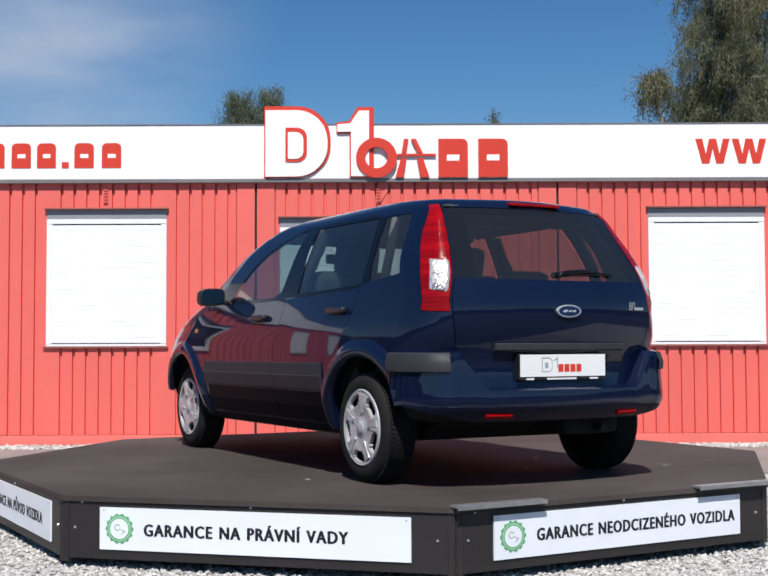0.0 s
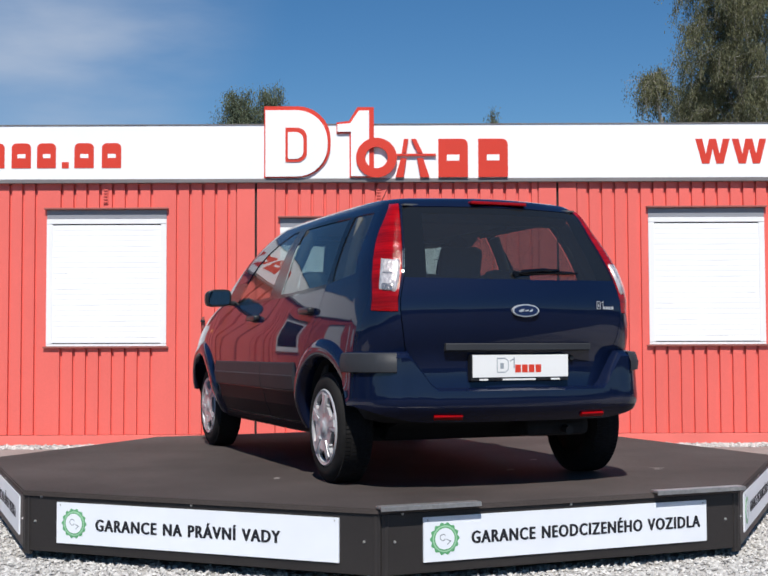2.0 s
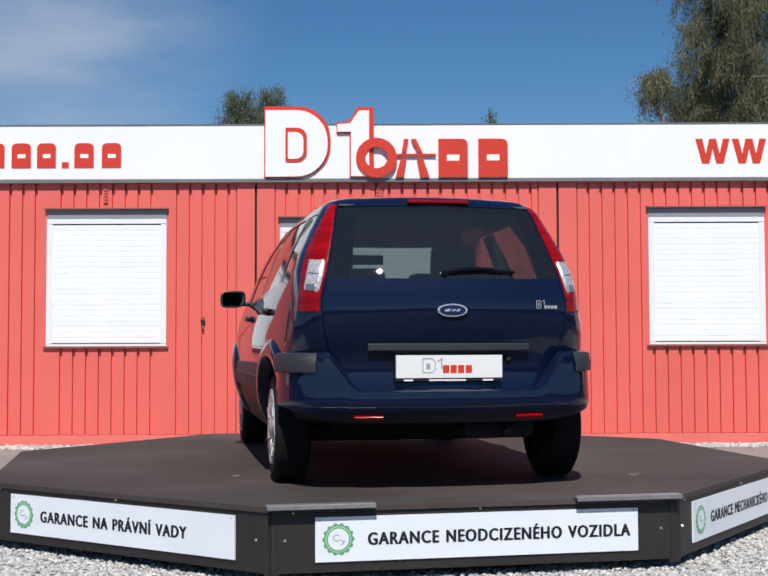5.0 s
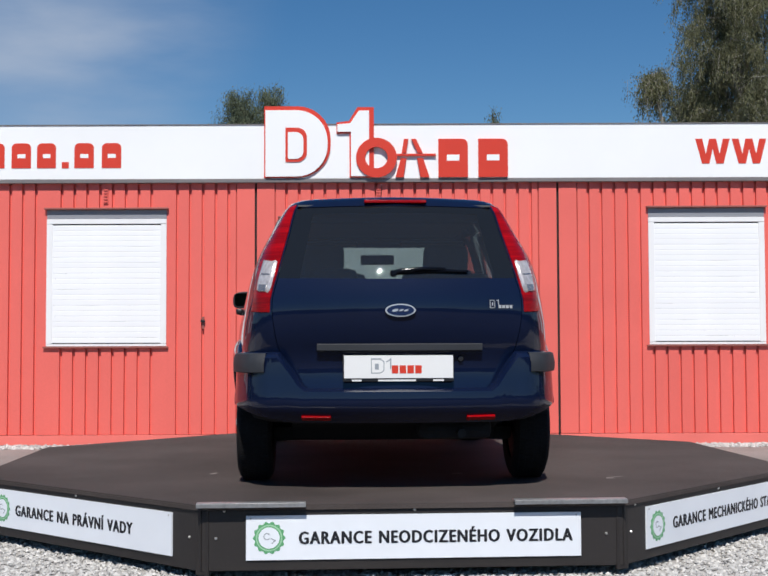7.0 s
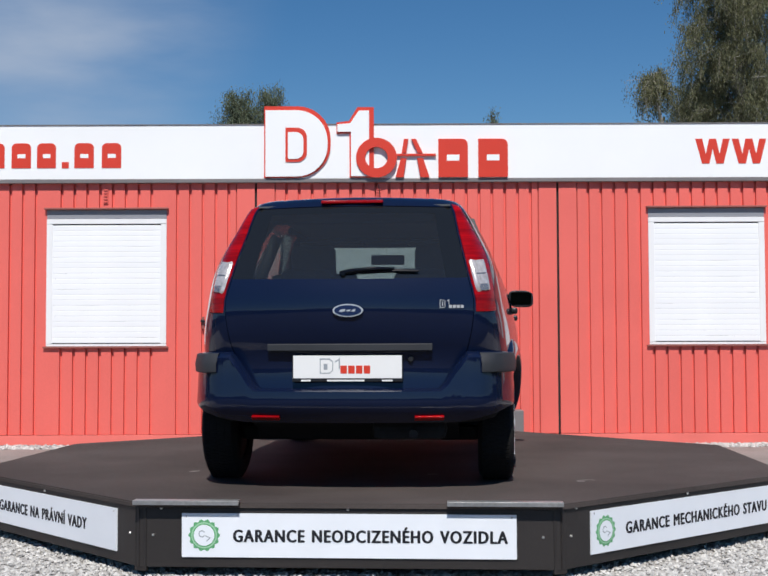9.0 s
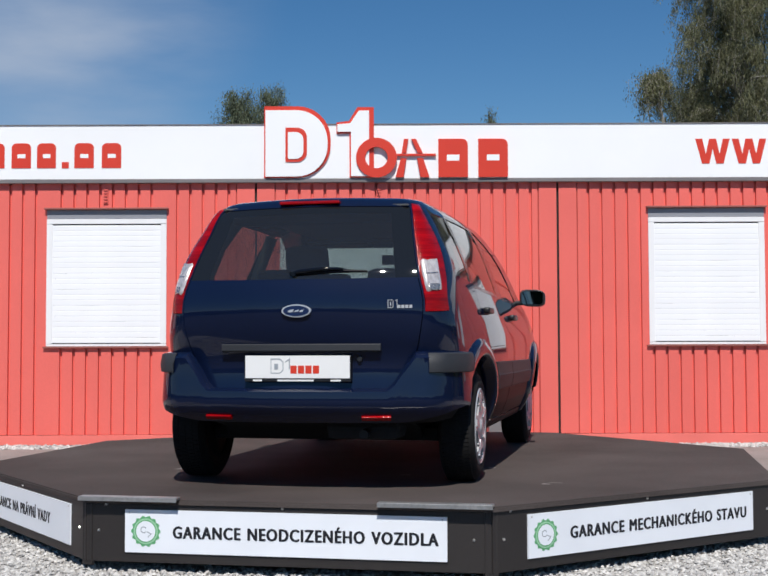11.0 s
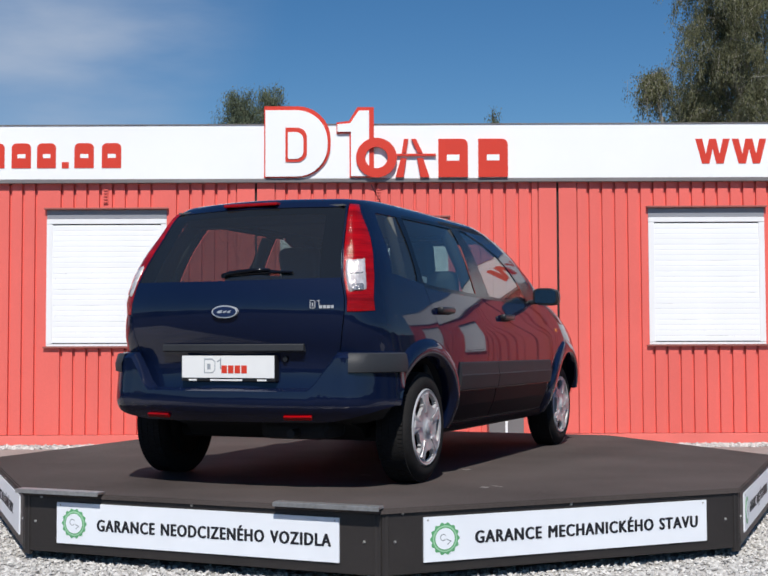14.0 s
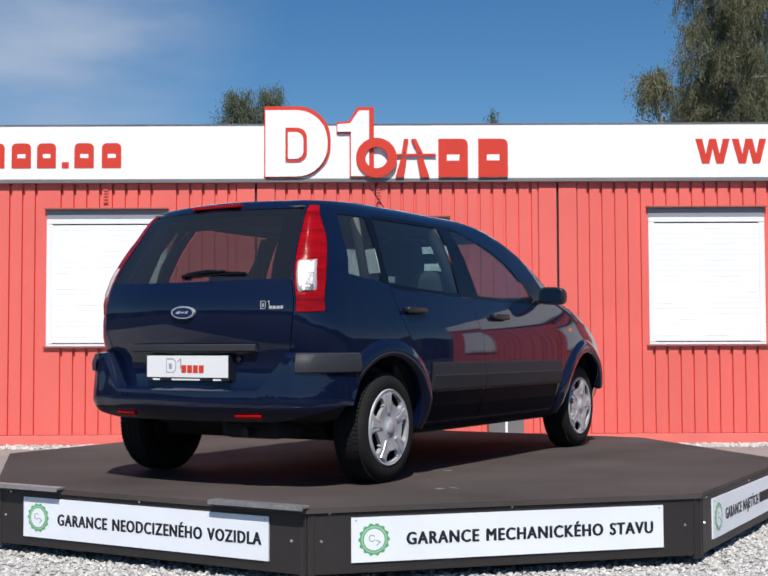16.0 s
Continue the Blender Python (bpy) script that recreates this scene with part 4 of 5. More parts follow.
def split_shell():
    me = shell()
    made = {}
    for i, name in enumerate(PARTS):
        bm = bmesh.new()
        bm.from_mesh(me)
        bmesh.ops.delete(bm, geom=[f for f in bm.faces if f.material_index != i], context="FACES")
        if not bm.faces:
            bm.free()
            continue
        bmesh.ops.remove_doubles(bm, verts=bm.verts, dist=2e-5)
        bm.normal_update()
        glassy = "window" in name and name != "window_trim" or name in ("windscreen", "glass_border")
        if i <= 5 or i in (15, 16, 17):
            # a fine gap round each panel, with its edge turned in
            shift = {}
            for v in bm.verts:
                if v.is_boundary:
                    d = Vector()
                    for f in v.link_faces:
                        d += f.calc_center_median() - v.co
                    shift[v] = d.normalized() * (0.0022 if i < 15 or i == 17 else 0.0015)
            for v, d in shift.items():
                v.co += d
            if i in (15, 16):
                for v in bm.verts:
                    if not v.is_boundary:
                        v.co += v.normal * 0.010
            normals = {v: v.normal.copy() for v in shift}
            es = [e for e in bm.edges if e.is_boundary]
            g = bmesh.ops.extrude_edge_only(bm, edges=es)
            for v in (q for q in g["geom"] if isinstance(q, bmesh.types.BMVert)):
                near = min((w for e in v.link_edges for w in e.verts if w in normals), key=lambda w: (w.co - v.co).length, default=None)
                if near is not None:
                    v.co -= normals[near] * 0.016
        elif glassy:
            for v in bm.verts:
                v.co -= v.normal * 0.004
        for f in bm.faces:
            f.material_index = 0
        pieces = [bm]
        bm.faces.index_update()
        if name == "wheel_well":
            pieces = []
            for qx in (-1, 1):
                for qy in (-1, 1):
                    b2 = bm.copy()
                    bmesh.ops.delete(b2, geom=[f for f in b2.faces if f.calc_center_median().x * qx < 0 or f.calc_center_median().y * qy < 0], context="FACES")
                    pieces.append(b2)
            bm.free()
        if name == "window_trim":
            pieces, left = [], set(bm.faces)
            while left:
                todo, isle = [left.pop()], []
                while todo:
                    f = todo.pop()
                    isle.append(f)
                    for e in f.edges:
                        for g in e.link_faces:
                            if g in left:
                                left.discard(g)
                                todo.append(g)
                keep = {f.index for f in isle}
                b2 = bm.copy()
                b2.faces.ensure_lookup_table()
                bmesh.ops.delete(b2, geom=[f for f in b2.faces if f.index not in keep], context="FACES")
                pieces.append(b2)
            bm.free()
        for b2 in pieces[1:]:
            m2 = bpy.data.meshes.new(name)
            b2.to_mesh(m2)
            b2.free()
            finish(name, m2, P_MAT[i], car, smooth=True)
        m2 = bpy.data.meshes.new(name)
        pieces[0].to_mesh(m2)
        pieces[0].free()
        m2.materials.clear()
        ob = finish(name, m2, P_MAT[i], car, smooth=True)
        m2.shade_smooth()
        if i in (0, 1, 2, 3, 4, 5, 15, 16, 18):
            m2.set_sharp_from_angle(angle=radians(42))
        if glassy:
            ob.visible_shadow = True
        made.setdefault(name, []).append(ob)
    return made


CAR = split_shell()
CAR["underbody"][0]["label"] = "black underside"
for ob, lab in zip(CAR["tail_lamp"], ("tall red tail lamp with a clear middle",) * 2):
    ob["label"] = lab


def skin(name, mat, cols, rows, parent=car, label="", smooth=True, sharp=45):
    """A shell part from a grid of points, with its rim turned in."""
    nr, ncol = len(rows), len(cols)
    verts = [cols[c](rows[r]) for r in range(nr) for c in range(ncol)]
    faces = [(r * ncol + c, r * ncol + c + 1, (r + 1) * ncol + c + 1, (r + 1) * ncol + c) for r in range(nr - 1) for c in range(ncol - 1)]
    ob = raw(name, verts, faces, mat, parent, label, smooth)
    if sharp:
        ob.data.set_sharp_from_angle(angle=radians(sharp))
    return ob


# rear bumper, wrapping round to the wheel arches
def bumper_top(x):
    x = abs(x)
    return 0.478 + 0.168 * min(max((x - 0.44) / 0.11, 0), 1) ** 0.8


B_OFF = smooth_table((0.30, -0.03), (0.335, 0.012), (0.37, 0.046), (0.41, 0.062), (0.48, 0.057), (0.56, 0.050), (0.66, 0.046))


def rear_path():
    """Plan points of the bumper's line, from one wheel arch round the rear to the other: a place, its outward way."""
    v = 0.70
    yr, yf, w, cx, cy, fx, fy, s0, wr, e0, wf = level(v)
    xs = wr - cx
    half = [(x, rear_at(v, x)) for x in np.linspace(0, xs, 18)]
    half += [(xs + cx * math.sin(radians(a)), yr + BOW + cy * (1 - math.cos(radians(a)))) for a in np.linspace(7.5, 90, 12)]
    y_end = REAR_AXLE - 0.29
    half += [(w * taper(y), y) for y in np.linspace(s0, y_end, 5)[1:]]
    full = [(-x, y) for x, y in half[:0:-1]] + half
    out = []
    for i, (x, y) in enumerate(full):
        a, b = full[max(i - 1, 0)], full[min(i + 1, len(full) - 1)]
        t = Vector((b[0] - a[0], b[1] - a[1])).normalized()
        out.append((x, y, t.y, -t.x))
    return out


PATH_R = rear_path()


def bumper_col(i):
    x, y, nx, ny = PATH_R[i]
    edge = min(1.0, 0.25 + 0.75 * min(i, len(PATH_R) - 1 - i) / 4)

    def at(t):
        zb = 0.318 + 0.075 * min(1, max(0, abs(x) - 0.45) / 0.28) ** 2
        z = zb + (bumper_top(x) - zb) * t
        o = B_OFF(z) * (min(1.0, (1.0 - t) / 0.09) ** 0.5 - (0.15 if t > 0.99 else 0.0)) * (0.55 + 0.45 * min(1.0, max(0.0, (-ny - 0.45) / 0.5))) * edge
        # keep clear of the wheel
        yy = y + ny * o
        lim = REAR_AXLE - math.sqrt(max(0.0, 0.338 ** 2 - (z - ARCH_Z) ** 2)) - 0.004
        return (x + nx * o, min(yy, lim), z)
    return at


rear_bumper = skin("rear_bumper", NAVY, [bumper_col(i) for i in range(len(PATH_R))], [0, 0.05, 0.1, 0.16, 0.22, 0.3, 0.36, 0.4, 0.44, 0.5, 0.6, 0.72, 0.86, 0.91, 0.94, 0.965, 0.985, 1.0], sharp=35)


def pad(sign):
    idx = [i for i, p in enumerate(PATH_R) if p[0] * sign > 0.585]
    def col(i):
        f = bumper_col(i)
        x, y, nx, ny = PATH_R[i]
        inset = 0.5 if i in (idx[0], idx[-1]) else 1.0
        def at(k):
            zb, zt = 0.548, 0.641
            z = zb + (zt - zb) * k[0]
            base = f((z - f(0.0)[2]) / (bumper_top(x) - f(0.0)[2]))
            o = k[1] * inset + 0.001
            return (base[0] + nx * o, base[1] + ny * o - 0.0, z)
        return at
    skin("bumper_pad", GREY_PLASTIC, [col(i) for i in idx], [(0, 0.0), (0.04, 0.012), (0.45, 0.017), (0.93, 0.016), (0.99, 0.012), (1.0, -0.02)], rear_bumper, "grey plastic rub pad")


pad(1)
pad(-1)
for sx in (-1, 1):
    bm = boxes((-0.068, 0.068, -0.012, 0.03, -0.011, 0.011), bevel=0.004)
    bmesh.ops.transform(bm, matrix=pose(sx * 0.378, -1.832, 0.345, 40, 0, sx * 10), verts=bm.verts)
    part("reflector", bm, LAMP_RED, rear_bumper, "small red reflector")

# front bumper lip
def front_pts(v, off):
    yr, yf, w, cx, cy, fx, fy, s0, wr, e0, wf = level(v)
    half = [((wf - fx) * k, yf - 0.05 * k * k + off) for k in (0, 0.33, 0.66)]
    half += [(wf - fx + fx * math.cos(radians(a)) + off * math.cos(radians(a)), e0 + fy * math.sin(radians(a)) + off * math.sin(radians(a))) for a in (90, 68, 45, 22, 6)]
    return [(-x, y) for x, y in half[:0:-1]] + half


fr = [front_pts(v, o) for v, o in ((0.26, 0.0), (0.34, 0.012), (0.46, 0.018), (0.56, 0.014), (0.58, -0.004))]
vs = [(x, y, z) for row, z in zip(fr, (0.255, 0.33, 0.46, 0.56, 0.575)) for x, y in row]
k = len(fr[0])
raw("front_bumper", vs, [(r * k + c, r * k + c + 1, (r + 1) * k + c + 1, (r + 1) * k + c) for r in range(4) for c in range(k - 1)], NAVY, car, smooth=True)

# arch flares, side mouldings, sills
def flare(sx, sy):
    vs, fs = [], []
    prof = [(0.328, -0.05), (0.326, 0.016), (0.337, 0.026), (0.366, 0.027), (0.393, 0.019), (0.415, 0.002), (0.42, -0.008)]
    n = 30
    for i in range(n + 1):
        a = radians(-8 + 166 * i / n) if sy < 0 else radians(14 + 174 * i / n)
        for r, o in prof:
            y = axle(sy) + r * math.cos(a)
            z = ARCH_Z + r * math.sin(a)
            vs.append((sx * (side_x(y, max(0.22, z)) + o), y, z))
    k = len(prof)
    for i in range(n):
        for j in range(k - 1):
            fs.append((i * k + j, i * k + j + 1, (i + 1) * k + j + 1, (i + 1) * k + j))
    raw("wheel_arch_flare", vs, fs, NAVY, car, smooth=True)


def strip(name, sx, y0, y1, z0, z1, thick, mat, parent, label="", n=8):
    vs, fs = [], []
    prof = [(0.0, -0.008), (0.0, 0.75), (0.06, 0.95), (0.52, 1.15), (0.56, 0.85), (0.95, 0.45), (1.0, 0.2), (1.0, -0.008)]
    k = len(prof)
    for i in range(n + 1):
        y = y0 + (y1 - y0) * i / n
        for t, o in prof:
            z = z0(y) + (z1(y) - z0(y)) * t
            vs.append((sx * (side_x(y, z) + (o * thick if o > 0 else o)), y, z))
    for i in range(n):
        for j in range(k - 1):
            fs.append((i * k + j, i * k + j + 1, (i + 1) * k + j + 1, (i + 1) * k + j))
    fs += [tuple(range(k)), tuple(range(n * k + k - 1, n * k - 1, -1))]
    return raw(name, vs, fs, mat, parent, label, False)


for sx in (-1, 1):
    for sy in (-1, 1):
        flare(sx, sy)
    k = 0 if sx > 0 else 1
    lo, hi = (lambda y: 0.437 + 0.0 * y), (lambda y: 0.583 - 0.004 * y)
    strip("side_moulding", sx, -0.835, -0.247, lo, hi, 0.016, MOULDING, CAR["rear_door"][k], "grey plastic side moulding")
    strip("side_moulding", sx, -0.237, 0.83, lo, hi, 0.016, MOULDING, CAR["front_door"][k], "grey plastic side moulding")
    # added overlays: they paint the dark lower body, which is really navy
    strip("lower_door_cover", sx, -0.835, -0.247, lambda y: 0.275, lambda y: 0.434, 0.004, SHADED_NAVY, CAR["rear_door"][k], "thin near-black overlay for the shade on the navy lower door")
    strip("lower_door_cover", sx, -0.237, 0.80, lambda y: 0.275, lambda y: 0.434, 0.004, SHADED_NAVY, CAR["front_door"][k], "thin near-black overlay for the shade on the navy lower door")
    strip("sill", sx, -0.90, 0.90, lambda y: 0.222, lambda y: 0.262, 0.010, SHADED_NAVY, car, "sill strip with the shade in its near-black colour")
    # door handles
    for door, yc, zc in (("rear_door", -0.97, 0.853), ("front_door", -0.02, 0.835)):
        d = CAR[door][k]
        xw = side_x(yc, zc)
        bm = boxes((-0.008, 0.028, -0.095, 0.095, -0.016, 0.016), bevel=0.011)
        bmesh.ops.transform(bm, matrix=pose(sx * (xw + (0.004 if sx > 0 else 0.004)), yc, zc) @ Matrix.Scale(sx, 4, (1, 0, 0)), verts=bm.verts)
        part("door_handle", bm, BLACK_PLASTIC, d, "dark door handle", True)
    # mirrors
    m = pose(sx * 0.865, 0.60, 0.975)
    bm = bmesh.new()
    bmesh.ops.create_uvsphere(bm, u_segments=20, v_segments=12, radius=1.0)
    for v in bm.verts:
        x, y, z = v.co
        q = lambda a: math.copysign(abs(a) ** 0.6, a)
        v.co = Vector((q(x) * 0.082, max(q(y) * 0.075, -0.030), q(z) * 0.055 - 0.006 * x * sx))
    bmesh.ops.transform(bm, matrix=m, verts=bm.verts)
    mir = part("door_mirror", bm, BLACK_PLASTIC, CAR["front_door"][k], "black door mirror", True)
    gm = raw("mirror_glass", [(sx * 0.865 + a * 0.068, 0.5685, 0.976 + b * 0.042) for a, b in ((-1, -0.7), (-0.8, -1), (0.8, -1), (1, -0.7), (1, 0.7), (0.8, 1), (-0.8, 1), (-1, 0.7))], [tuple(range(8))], MIRROR, mir, "mirror glass")
    part("mirror_arm", boxes((sx * 0.785 - 0.045, sx * 0.785 + 0.045, 0.572, 0.632, 0.930, 0.958), bevel=0.010), BLACK_PLASTIC, mir)
    part("side_indicator", boxes((sx * (side_x(1.02, 0.77) - 0.004) - 0.006, sx * (side_x(1.02, 0.77) - 0.004) + 0.006, 0.99, 1.04, 0.757, 0.783), bevel=0.005), LAMP_AMBER, car, "amber side indicator")


# lamp inserts: clear reversing and indicator windows in the red columns
def lamp_insert(sx, z0, z1, k0, k1, mat, name, lab, off):
    vs, fs = [], []
    nz, nk = 12, 12
    for i in range(nz + 1):
        v = z0 + (z1 - z0) * i / nz
        yr, yf, w, cx, cy, fx, fy, s0, wr, e0, wf = level(v)
        xs = wr - cx
        li = min(GATE(v), wr - 0.045) + 0.010
        outer = max(xs + cx * math.sin(radians(LAMP_OUT(v))), li + 0.012)
        # the window's ends are rounded
        e = min(i, nz - i) / nz * (z1 - z0) / 0.014
        cut = (0.12 * (1 - min(1.0, e)) ** 2) * (k1 - k0)
        for j in range(nk + 1):
            x = li + (outer - li) * (k0 + cut + (k1 - k0 - 2 * cut) * j / nk)
            y = rear_at(v, x)
            rim = i in (0, nz) or j in (0, nk)
            o = 0.0 if rim else off
            nrm = Vector((0.55 + 0.5 * (k0 + k1) / 2, -1, 0.1)).normalized()
            vs.append((sx * (x + nrm.x * o), y + nrm.y * o, height(v, y)))
    for i in range(nz):
        for j in range(nk):
            a = i * (nk + 1) + j
            fs.append((a, a + 1, a + nk + 2, a + nk + 1))
    lamp = CAR["tail_lamp"][0 if sx > 0 else 1]
    raw(name, vs, fs, mat, lamp, lab, True)


for sx in (-1, 1):
    lamp_insert(sx, 0.892, 1.056, 0.10, 0.80, LAMP_WHITE, "indicator_lamp", "clear lamp window", 0.0135)
    lamp_insert(sx, 0.900, 0.934, 0.20, 0.72, LAMP_BULB, "reversing_lamp", "grey reflector of the reversing lamp", 0.0150)
    lamp_insert(sx, 0.975, 0.983, 0.12, 0.78, LAMP_BULB, "lamp_divider", "", 0.0145)

# tailgate furniture
gate = CAR["tailgate"][0]
vs, fs = [], []
for i in range(15):
    x = -0.376 + 0.768 * i / 14
    y = rear_at(0.665, abs(x))
    vs += [(x, y + 0.01, 0.646), (x, y - 0.016, 0.648), (x, y - 0.020, 0.652), (x, y - 0.020, 0.678), (x, y - 0.016, 0.682), (x, y + 0.01, 0.684)]
for i in range(14):
    fs += [(i * 6 + j, i * 6 + j + 1, i * 6 + j + 7, i * 6 + j + 6) for j in range(5)]
fs += [tuple(range(6)), tuple(range(89, 83, -1))]
raw("grip_bar", vs, fs, GREY_PLASTIC, gate, "grey plastic grip bar")
plate = part("number_plate", boxes((-0.252, 0.262, -1.852, -1.80, 0.507, 0.630), bevel=0.004), BLACK_PLASTIC, gate, "white plate in a black holder")
part("plate_face", boxes((-0.246, 0.258, -1.8555, -1.8525, 0.523, 0.628), bevel=0.001), PLATE_WHITE, plate, "white plate with red and pale shapes")


def plate_mark(x, z, s, y, parent):
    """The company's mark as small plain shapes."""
    part("outline", prism([(x, z), (x + 0.045 * s, z), (x + 0.062 * s, z + 0.015 * s), (x + 0.062 * s, z + 0.055 * s), (x + 0.045 * s, z + 0.07 * s), (x, z + 0.07 * s)], y - 0.0006, y), GREY_INK, parent)
    part("slab", prism([(x + 0.004 * s, z + 0.004 * s), (x + 0.044 * s, z + 0.004 * s), (x + 0.058 * s, z + 0.016 * s), (x + 0.058 * s, z + 0.052 * s), (x + 0.044 * s, z + 0.063 * s), (x + 0.004 * s, z + 0.063 * s)], y - 0.0011, y - 0.0006), PLATE_WHITE, parent)
    part("core", prism([(x + 0.018 * s, z + 0.018 * s), (x + 0.036 * s, z + 0.018 * s), (x + 0.036 * s, z + 0.045 * s), (x + 0.018 * s, z + 0.045 * s)], y - 0.0015, y - 0.0011), GREY_INK, parent)
    part("upright", prism([(x + 0.088 * s, z + 0.02 * s), (x + 0.094 * s, z + 0.02 * s), (x + 0.094 * s, z + 0.072 * s), (x + 0.07 * s, z + 0.055 * s), (x + 0.07 * s, z + 0.050 * s), (x + 0.088 * s, z + 0.060 * s)], y - 0.0006, y), GREY_INK, parent)


plate_mark(-0.122, 0.545, 1.0, -1.8556, plate)
rx = -0.026
for k in range(4):
    part("print_block", prism([(rx + 0.036 * k, 0.545), (rx + 0.036 * k + 0.030, 0.545), (rx + 0.036 * k + 0.030, 0.582), (rx + 0.036 * k, 0.582)], -1.8563, -1.8557), RED_SIGN, plate)
for xa, xb in ((-0.21, -0.165), (-0.09, 0.085), (0.165, 0.215)):
    part("print_bar", boxes((xa, xb, -1.8528, -1.8520, 0.509, 0.517)), PLATE_WHITE, plate)
plate.location = (-0.005, 0.024, 0.0)
lock = bmesh.new()
bmesh.ops.create_cone(lock, cap_ends=True, segments=20, radius1=0.014, radius2=0.012, depth=0.008, matrix=pose(0.292, -1.796, 0.612, 90))
part("gate_lock", lock, BLACK_PLASTIC, gate)

for nm, ax_, az_, d, mt in (("emblem_rim", 0.070, 0.030, 0.010, SILVER), ("emblem_field", 0.062, 0.024, 0.012, BADGE_BLUE)):
    bm = prism(arc(0, 0, ax_, az_, 0, 351, 39), -d, 0.006)
    for v in bm.verts:
        v.co += Vector((0.008, -1.862, 0.835))
    part(nm, bm, mt, gate, "oval chrome-rimmed badge" if nm == "emblem_rim" else "")
for cx_, w_, h_ in ((-0.024, 0.014, 0.0075), (0.004, 0.010, 0.005), (0.027, 0.009, 0.0065)):
    bm = prism([(0.008 + cx_ + a * w_ + b * 0.003, 0.835 + b * h_) for a, b in ((-1, -0.6), (-0.2, -1), (1, -0.5), (0.7, 0.2), (0.9, 1), (-0.3, 0.7), (-0.9, 0.2))], -1.8755, -1.8742)
    part("emblem_stroke", bm, SILVER, gate)

# small pale sticker on the tailgate, as plain shapes
bm = bmesh.new()
for x0_, x1_, z0_, z1_ in ((0.428, 0.431, 0.846, 0.884), (0.431, 0.450, 0.881, 0.884), (0.431, 0.450, 0.846, 0.849), (0.450, 0.453, 0.850, 0.880), (0.438, 0.443, 0.856, 0.873), (0.468, 0.471, 0.862, 0.886), (0.460, 0.468, 0.879, 0.882),
                           (0.470, 0.484, 0.846, 0.860), (0.488, 0.502, 0.846, 0.860), (0.506, 0.520, 0.846, 0.860), (0.524, 0.537, 0.846, 0.860)):
    box(bm, x0_, x1_, -0.001, 0.001, z0_, z1_)
for v in bm.verts:
    v.co.y += rear_at(0.86, v.co.x) - 0.0035
part("gate_sticker", bm, STICKER, gate, "small white sticker")

# rear wiper on the glass
def tube(points, r, seg=8):
    vs, fs = [], []
    for i, p in enumerate(points):
        p = Vector(p)
        a, b = Vector(points[max(i - 1, 0)]), Vector(points[min(i + 1, len(points) - 1)])
        t = (b - a).normalized()
        u = t.orthogonal().normalized()
        w = t.cross(u)
        rr = r[i] if isinstance(r, (list, tuple)) else r
        for k in range(seg):
            g = 2 * math.pi * k / seg
            vs.append(p + u * rr * math.cos(g) + w * rr * math.sin(g))
    for i in range(len(points) - 1):
        for k in range(seg):
            fs.append((i * seg + k, i * seg + (k + 1) % seg, (i + 1) * seg + (k + 1) % seg, (i + 1) * seg + k))
    fs += [tuple(range(seg))[::-1], tuple((len(points) - 1) * seg + k for k in range(seg))]
    return vs, fs


vs, fs = tube([(-0.035, -1.822, 1.008), (0.02, -1.826, 1.020), (0.12, -1.822, 1.030), (0.22, -1.814, 1.030)], [0.010, 0.011, 0.009, 0.006])
wiper = raw("rear_wiper", vs, fs, BLACK_TRIM, gate, "black rear wiper", True)
vs, fs = tube([(-0.01, -1.812, 1.008), (0.10, -1.811, 1.016), (0.22, -1.806, 1.020), (0.33, -1.795, 1.018)], [0.008, 0.010, 0.009, 0.005])
raw("wiper_blade", vs, fs, BLACK_TRIM, wiper)
vs, fs = tube([(-0.02, -1.834, 1.008), (-0.02, -1.79, 1.008)], [0.012, 0.018], 14)
raw("wiper_hub", vs, fs, BLACK_TRIM, wiper)

part("brake_light", boxes((-0.150, 0.150, -1.619, -1.57, 1.359, 1.375), bevel=0.005), LAMP_RED, car, "red high-level brake light")
vs, fs = tube([(0.0, 0.18, 1.40), (0.0, 0.05, 1.50), (0.0, -0.16, 1.64)], [0.006, 0.003, 0.002], 6)
raw("antenna", vs, fs, BLACK_PLASTIC, car, "thin black roof antenna")
vs, fs = tube([(0.28, -1.50, 0.26), (0.30, -1.68, 0.268), (0.30, -1.76, 0.262)], 0.021, 14)
raw("exhaust_pipe", vs, fs, HUB_DARK, car, "steel exhaust pipe")
part("rear_axle", boxes((-0.60, 0.60, -1.30, -1.19, 0.20, 0.27), bevel=0.02), UNDERBODY, car)
part("silencer", boxes((0.10, 0.45, -1.70, -1.45, 0.23, 0.33), bevel=0.04), UNDERBODY, car)


